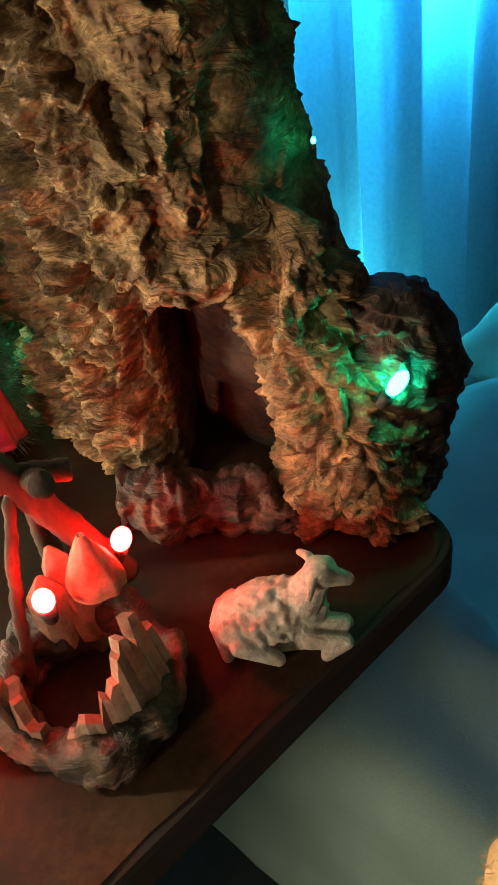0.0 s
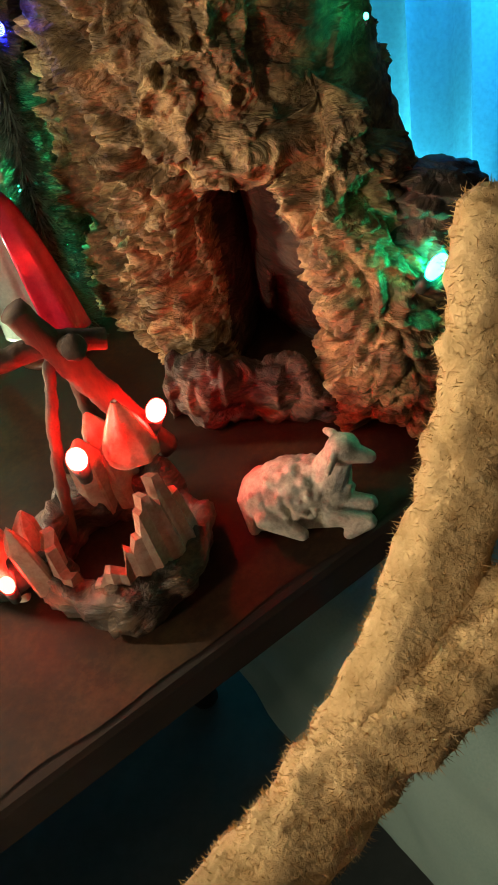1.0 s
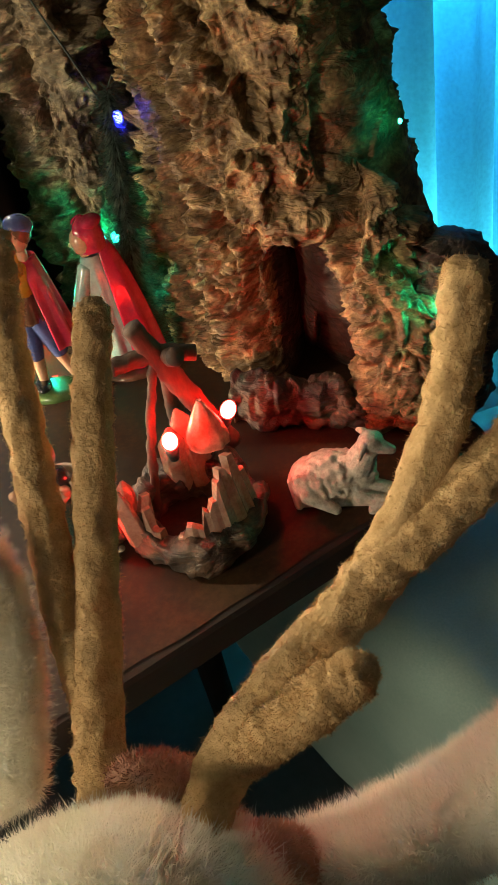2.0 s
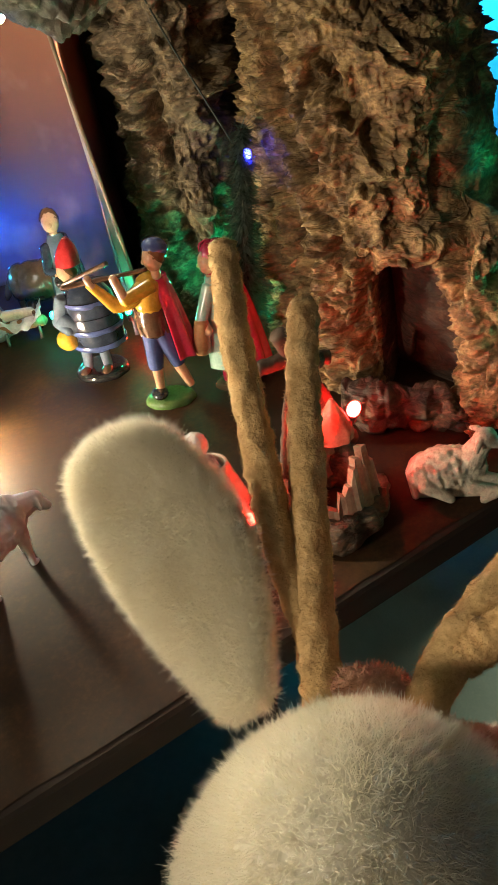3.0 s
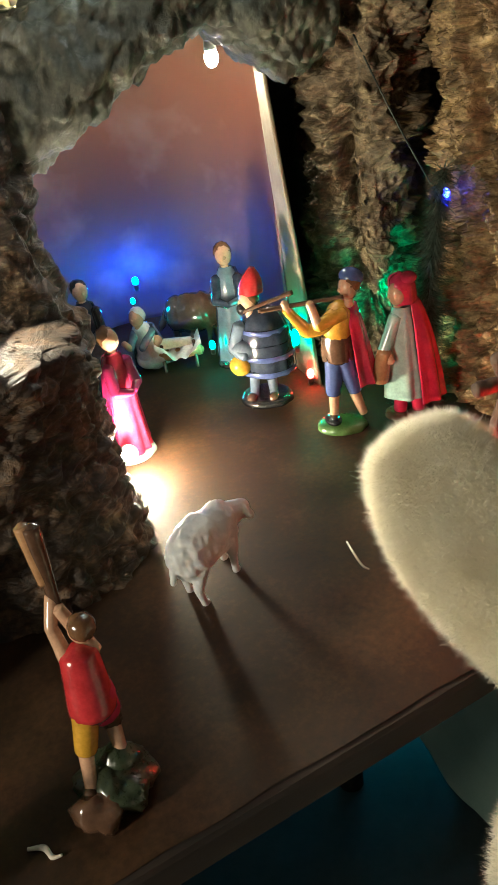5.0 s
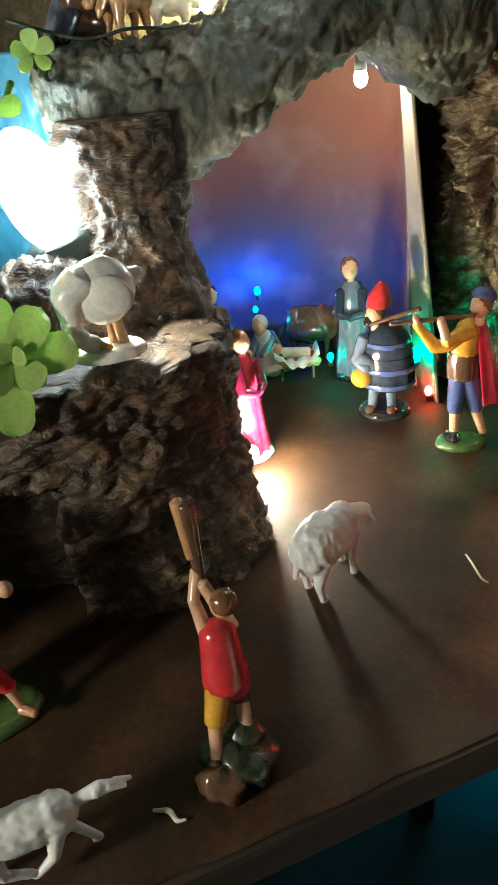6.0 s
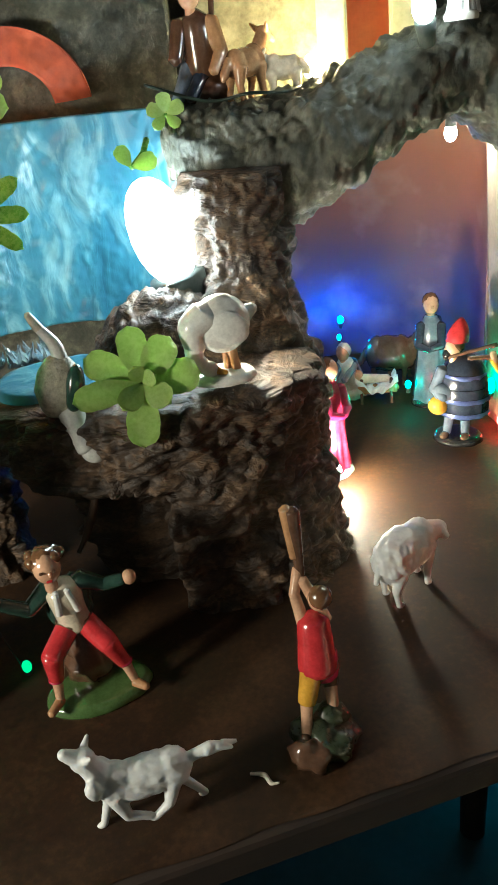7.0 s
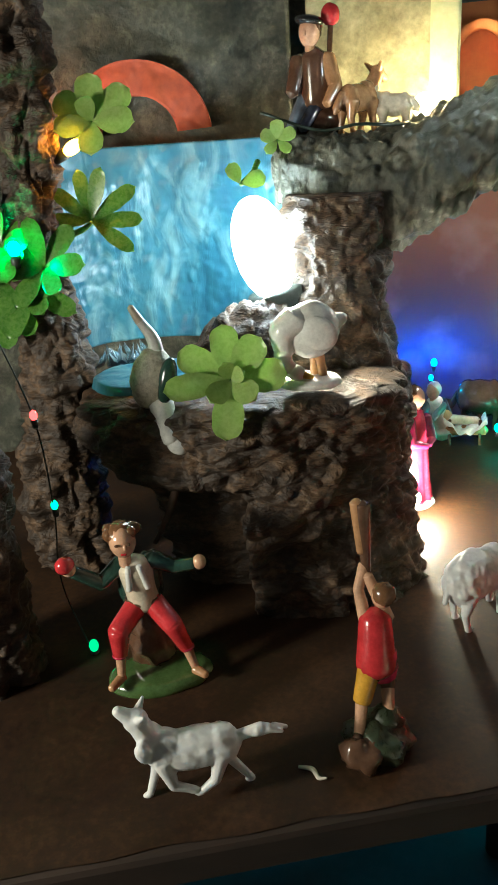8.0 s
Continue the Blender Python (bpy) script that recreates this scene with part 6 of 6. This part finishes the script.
figurine("sheep_figurine", quadruped("cream", 0.026, 0.017, (0.016, 0, 0.024), (-0.016, 0, 0.014),
         [((0.008, -0.004), (0.008, -0.004), (0.008, -0.004, 0)), ((0.008, 0.004), (0.008, 0.004), (0.009, 0.004, 0)),
          ((-0.008, -0.004), (-0.008, -0.004), (-0.008, -0.004, 0)), ((-0.008, 0.004), (-0.009, 0.004), (-0.009, 0.004, 0))],
         0.0072, 0.0008, 260, 0.0048, (0.006, 0, -0.002)), (-0.341, 0.300, 0.287), "small cream sheep figurine in front of the stable lamp", "figurine", 200)
figurine("angel_figurine", robed("white", "white", "yellow", 0.038, "white", 0.010), (-0.218, 0.284, 0.322), "small white glossy figurine on the arch ridge", "figurine", 10)


# red rock archway at the far side
def build_redarch():
    verts, faces = [], []
    n, m = 60, 12
    for lay in (0, 1):
        for i in range(n + 1):
            a = math.pi * (0.02 + 0.96 * i / n)
            for j in range(m + 1):
                r = 0.030 + 0.026 * j / m
                p = Vector((r * 1.05 * math.cos(a), 0.02 * lay, r * math.sin(a)))
                p += Vector((0, -1, 0)) * (crumple(p * 1.0 + Vector((2, 0, 0)), 0.6) if lay == 0 else 0)
                verts.append(p)
    q = (n + 1) * (m + 1)
    for i in range(n):
        for j in range(m):
            a = i * (m + 1) + j
            faces.append((a, a + 1, a + m + 2, a + m + 1))
            faces.append((q + a, q + a + m + 1, q + a + m + 2, q + a + 1))
        for j in (0, m):
            a = i * (m + 1) + j
            faces.append((a, a + m + 1, q + a + m + 1, q + a))
    ob = new("red_arch", mesh_from("red_arch", verts, faces, [M["redrock"]]))
    ob.matrix_basis = pose(-0.535, 0.245, 0.294, 0, 0, 32)
    return tagged(ob, "glowing red-orange rock archway above the waterfall", "rock arch")


build_redarch()
bent_sheet("red_rock_panel", [(-0.640, 0.190), (-0.575, 0.255), (-0.505, 0.295), (-0.435, 0.320)], 0.250, 0.44, M["rock_paper"], "dark rock-paper panel behind the arch", "rock panel", 0.004, 0.012, 80, 60)
light_bulb("orange_light", (-0.560, 0.205, 0.318), (1.0, 0.20, 0.02), LAMP_ORANGE * 0.8, 0.004, "orange-red lamp under the red arch")

# ---- sprig by the trunk, straw ----
def build_sprig():
    t = thing("tinsel_fir", (-0.108, 0.340, 0.0), "slim dark tinsel fir standing against the bark", "fir")
    v, f = rod([(0, 0, 0), (0.005, 0.0, 0.07), (0.018, 0.003, 0.168)], [0.002, 0.0016, 0.0008], 30, 8)
    part_mesh("stem", mesh_from("stem", v, f, [M["stick"]]), t)
    rng = np.random.default_rng(3)
    n = 5200
    h = rng.random(n) ** 0.9
    ang = rng.random(n) * 6.283
    base = np.stack([0.018 * h ** 1.4, 0.003 * h, 0.003 + 0.165 * h], 1)
    ln = (0.024 * (1 - 0.55 * h)) * (0.5 + 0.7 * rng.random(n))
    dirv = np.stack([np.cos(ang), np.sin(ang), 0.35 * rng.standard_normal(n) - 0.15], 1)
    side = np.stack([-np.sin(ang), np.cos(ang), np.zeros(n)], 1) * 0.0006
    tip = base + dirv * ln[:, None]
    verts = np.concatenate([base - side, base + side, tip], 1).reshape(-1, 3)
    faces = np.arange(3 * n).reshape(-1, 3).tolist()
    ob = part_mesh("needles", mesh_from("needles", verts.tolist(), faces, [M["needle"]], False), t, "glittering dark green needles")
    ob["kind"] = "stuff"
    return t


build_sprig()
_v, _f = rod([(-0.262, -0.028, 0.0016), (-0.255, -0.027, 0.0022), (-0.250, -0.030, 0.0015), (-0.246, -0.029, 0.0022)], [0.0008, 0.0013, 0.0011, 0.0006], 30, 8)
tagged(new("straw", mesh_from("straw", _v, _f, [M["straw"]])), "short pale curled straw lying on the table", "straw")
_v, _f = rod([(-0.148, 0.170, 0.004), (-0.144, 0.158, 0.008), (-0.138, 0.150, 0.004), (-0.134, 0.149, 0.002)], [0.0005, 0.0006, 0.0006, 0.0004], 30, 8)
tagged(new("straw", mesh_from("straw", _v, _f, [M["straw"]])), "thin curved straw on the brown paper", "straw")


# ---- plush reindeer ----
def fur_mesh(name, verts, faces, count, length, width, mat, seed, comb=(0, 0, 0), lift=1.0):
    """Fine tapered hairs scattered over a surface."""
    rng = np.random.default_rng(seed)
    tri = []
    for f in faces:
        tri.append(f[:3])
        if len(f) == 4:
            tri.append((f[0], f[2], f[3]))
    V = np.array([tuple(v) for v in verts])
    T = np.array(tri)
    a, b, c = V[T[:, 0]], V[T[:, 1]], V[T[:, 2]]
    nn = np.cross(b - a, c - a)
    area = np.linalg.norm(nn, axis=1)
    pick = rng.choice(len(T), count, p=area / area.sum())
    r1, r2 = np.sqrt(rng.random(count)), rng.random(count)
    p = a[pick] * (1 - r1)[:, None] + b[pick] * (r1 * (1 - r2))[:, None] + c[pick] * (r1 * r2)[:, None]
    nrm = nn[pick] / area[pick][:, None]
    d = nrm * lift + 0.45 * rng.standard_normal((count, 3)) + np.array(comb)
    d /= np.linalg.norm(d, axis=1)[:, None]
    side = np.cross(d, rng.standard_normal((count, 3)))
    side /= np.linalg.norm(side, axis=1)[:, None]
    ln = length * (0.55 + 0.75 * rng.random(count))
    mid = p + d * (ln * 0.55)[:, None]
    tip = p + (d + 0.35 * rng.standard_normal((count, 3)) * 0.6) * ln[:, None]
    w = side * width
    verts2 = np.stack([p - w, p + w, mid + w * 0.7, mid - w * 0.7, tip], 1).reshape(-1, 3)
    faces2 = []
    for i in range(count):
        o = 5 * i
        faces2 += [(o, o + 1, o + 2, o + 3), (o + 3, o + 2, o + 4)]
    return mesh_from(name, verts2.tolist(), faces2, [mat])


def build_reindeer():
    t = thing("plush_reindeer", (-0.02, -0.06, FLOOR), "tall cream plush reindeer with tan felt antlers before the table", "plush toy")
    o = Vector((-0.02, -0.06, FLOOR))

    def soft(name, c, r, turn, hairs, ln, mat, under, seed, label="", comb=(0, 0, -0.2), width=0.00016):
        s = Shape()
        s.blob(Vector(c) - o, r, under, turn, 0.002, 40, 30)
        ob = part_mesh(name, s.mesh(name), t, label)
        if hairs:
            fm = fur_mesh("fur", s.v, s.f, hairs, ln, width, M[mat], seed, comb)
            q = part_mesh("fur", fm, ob)
            q["kind"] = "stuff"
        return ob

    soft("head", (-0.020, -0.036, 0.022), (0.060, 0.052, 0.084), (0, 0, 15), 110000, 0.0044, "fur", "fur_under", 1, "cream fluffy head")
    soft("muzzle", (-0.052, -0.085, -0.045), (0.038, 0.048, 0.034), (30, 0, -20), 9000, 0.006, "fur", "fur_under", 2)
    soft("neck", (-0.012, -0.035, -0.16), (0.055, 0.055, 0.15), (0, 0, 0), 9000, 0.009, "fur", "fur_under", 3)
    soft("body", (0.02, -0.08, -0.36), (0.095, 0.17, 0.11), (0, 0, -20), 12000, 0.010, "fur", "fur_under", 4)
    for k, (x, y) in enumerate(((-0.03, -0.20), (0.09, -0.17), (-0.035, 0.02), (0.075, 0.03))):
        v, f = rod([Vector((x, y, -0.40)) - o, Vector((x, y, -0.56)) - o, Vector((x, y, FLOOR + 0.012)) - o], [0.032, 0.024, 0.026], 30, 20, 0.001, 40)
        part_mesh("leg", mesh_from("leg", v, f, [M["fur_under"]]), t)
    # ears: long flat leaves of fur
    def ear(base, tip, wide, thick, hairs, seed):
        b, e = Vector(base) - o, Vector(tip) - o
        ax = (e - b).normalized()
        L = (e - b).length
        wv = Vector(wide).normalized()
        wv = (wv - ax * wv.dot(ax)).normalized()
        up = ax.cross(wv)
        rows = []
        for s, w in ((0.0, 0.35), (0.12, 0.55), (0.3, 0.82), (0.5, 1.0), (0.7, 1.0), (0.88, 0.84), (0.97, 0.55), (1.0, 0.1)):
            c = b + ax * (L * s) + up * (0.010 * math.sin(s * 3.1))
            rows.append((*c, *(wv * Vector(wide).length * w), *(up * thick * (0.4 + 0.6 * w))))
        v, f = sweep(rows, 40, 40, lambda p, q: 0.001 * noise.noise(p * 60), 2.2)
        ob = part_mesh("ear", mesh_from("ear", v, f, [M["fur_under"]]), t, "soft white furry ear")
        q = part_mesh("fur", fur_mesh("fur", v, f, hairs, 0.0042, 0.00011, M["fur"], seed, tuple(ax * 0.25)), ob)
        q["kind"] = "stuff"

    ear((-0.057, 0.006, 0.072), (-0.109, 0.068, 0.141), (0.0272, -0.003, 0.005), 0.008, 90000, 11)
    ear((0.014, 0.004, 0.045), (0.098, 0.030, 0.092), (-0.006, -0.020, 0.016), 0.010, 40000, 12)

    def antler(lines, label):
        ob = None
        for k, (pts, rad) in enumerate(lines):
            v, f = rod([Vector(p) - o for p in pts], rad, 90, 26, 0.0014, 260)
            me = mesh_from("antler", v, f, [M["felt"]])
            if ob is None:
                ob = part_mesh("antler", me, t, label)
            else:
                me.name = "tine"
                part_mesh("tine", me, ob)
            fz = part_mesh("fuzz", fur_mesh("fuzz", v, f, 9000, 0.0011, 0.00007, M["felt"], 30 + k), ob)
            fz["kind"] = "stuff"
        return ob

    antler([(((-0.031, 0.000, 0.066), (-0.034, 0.025, 0.083), (-0.036, 0.062, 0.112), (-0.037, 0.092, 0.140), (-0.036, 0.113, 0.162), (-0.036, 0.117, 0.167)),
             (0.0068, 0.0072, 0.0066, 0.0062, 0.0056, 0.003)),
            (((-0.036, 0.028, 0.084), (-0.048, 0.056, 0.107), (-0.056, 0.085, 0.141), (-0.061, 0.104, 0.163), (-0.064, 0.124, 0.184), (-0.064, 0.127, 0.187)),
             (0.0060, 0.0064, 0.0060, 0.0058, 0.0054, 0.003))], "tan felt antler with two tines")
    antler([(((-0.005, -0.006, 0.068), (0.008, 0.010, 0.092), (0.025, 0.025, 0.108), (0.047, 0.044, 0.121), (0.063, 0.064, 0.146), (0.069, 0.071, 0.168), (0.071, 0.076, 0.186), (0.0715, 0.077, 0.190)),
             (0.0072, 0.0074, 0.0074, 0.0070, 0.0064, 0.0060, 0.0054, 0.003)),
            (((0.026, 0.026, 0.106), (0.044, 0.042, 0.120), (0.064, 0.052, 0.134), (0.086, 0.064, 0.152), (0.090, 0.066, 0.155)), (0.0064, 0.0068, 0.0066, 0.0058, 0.003)),
            (((0.012, 0.010, 0.094), (0.026, 0.012, 0.108), (0.038, 0.015, 0.117), (0.043, 0.0165, 0.1205), (0.0455, 0.0172, 0.1222), (0.0462, 0.0174, 0.1227)), (0.0066, 0.0070, 0.0066, 0.0054, 0.0028, 0.0004))], "tan felt antler with three tines")
    soft("tuft", (-0.016, 0.010, 0.060), (0.020, 0.012, 0.026), (0, 0, 0), 9000, 0.0022, "pink", "pink", 21, "pinkish plush tuft between the antlers")
    soft("tuft", (0.014, -0.004, 0.052), (0.016, 0.013, 0.020), (0, 0, 0), 7000, 0.0022, "pink", "pink", 22, "pinkish plush tuft")
    for c in ((-0.078, -0.052, 0.012), (0.026, -0.080, 0.006)):
        s = Shape()
        s.blob(Vector(c) - o, (0.006, 0.006, 0.007), "eye", n=14)
        part_mesh("eye", s.mesh("eye"), t, "black glass eye")
    s = Shape()
    s.blob(Vector((-0.066, -0.128, -0.060)) - o, (0.012, 0.010, 0.009), "red", n=14)
    part_mesh("nose", s.mesh("nose"), t, "red nose")
    return t


build_reindeer()
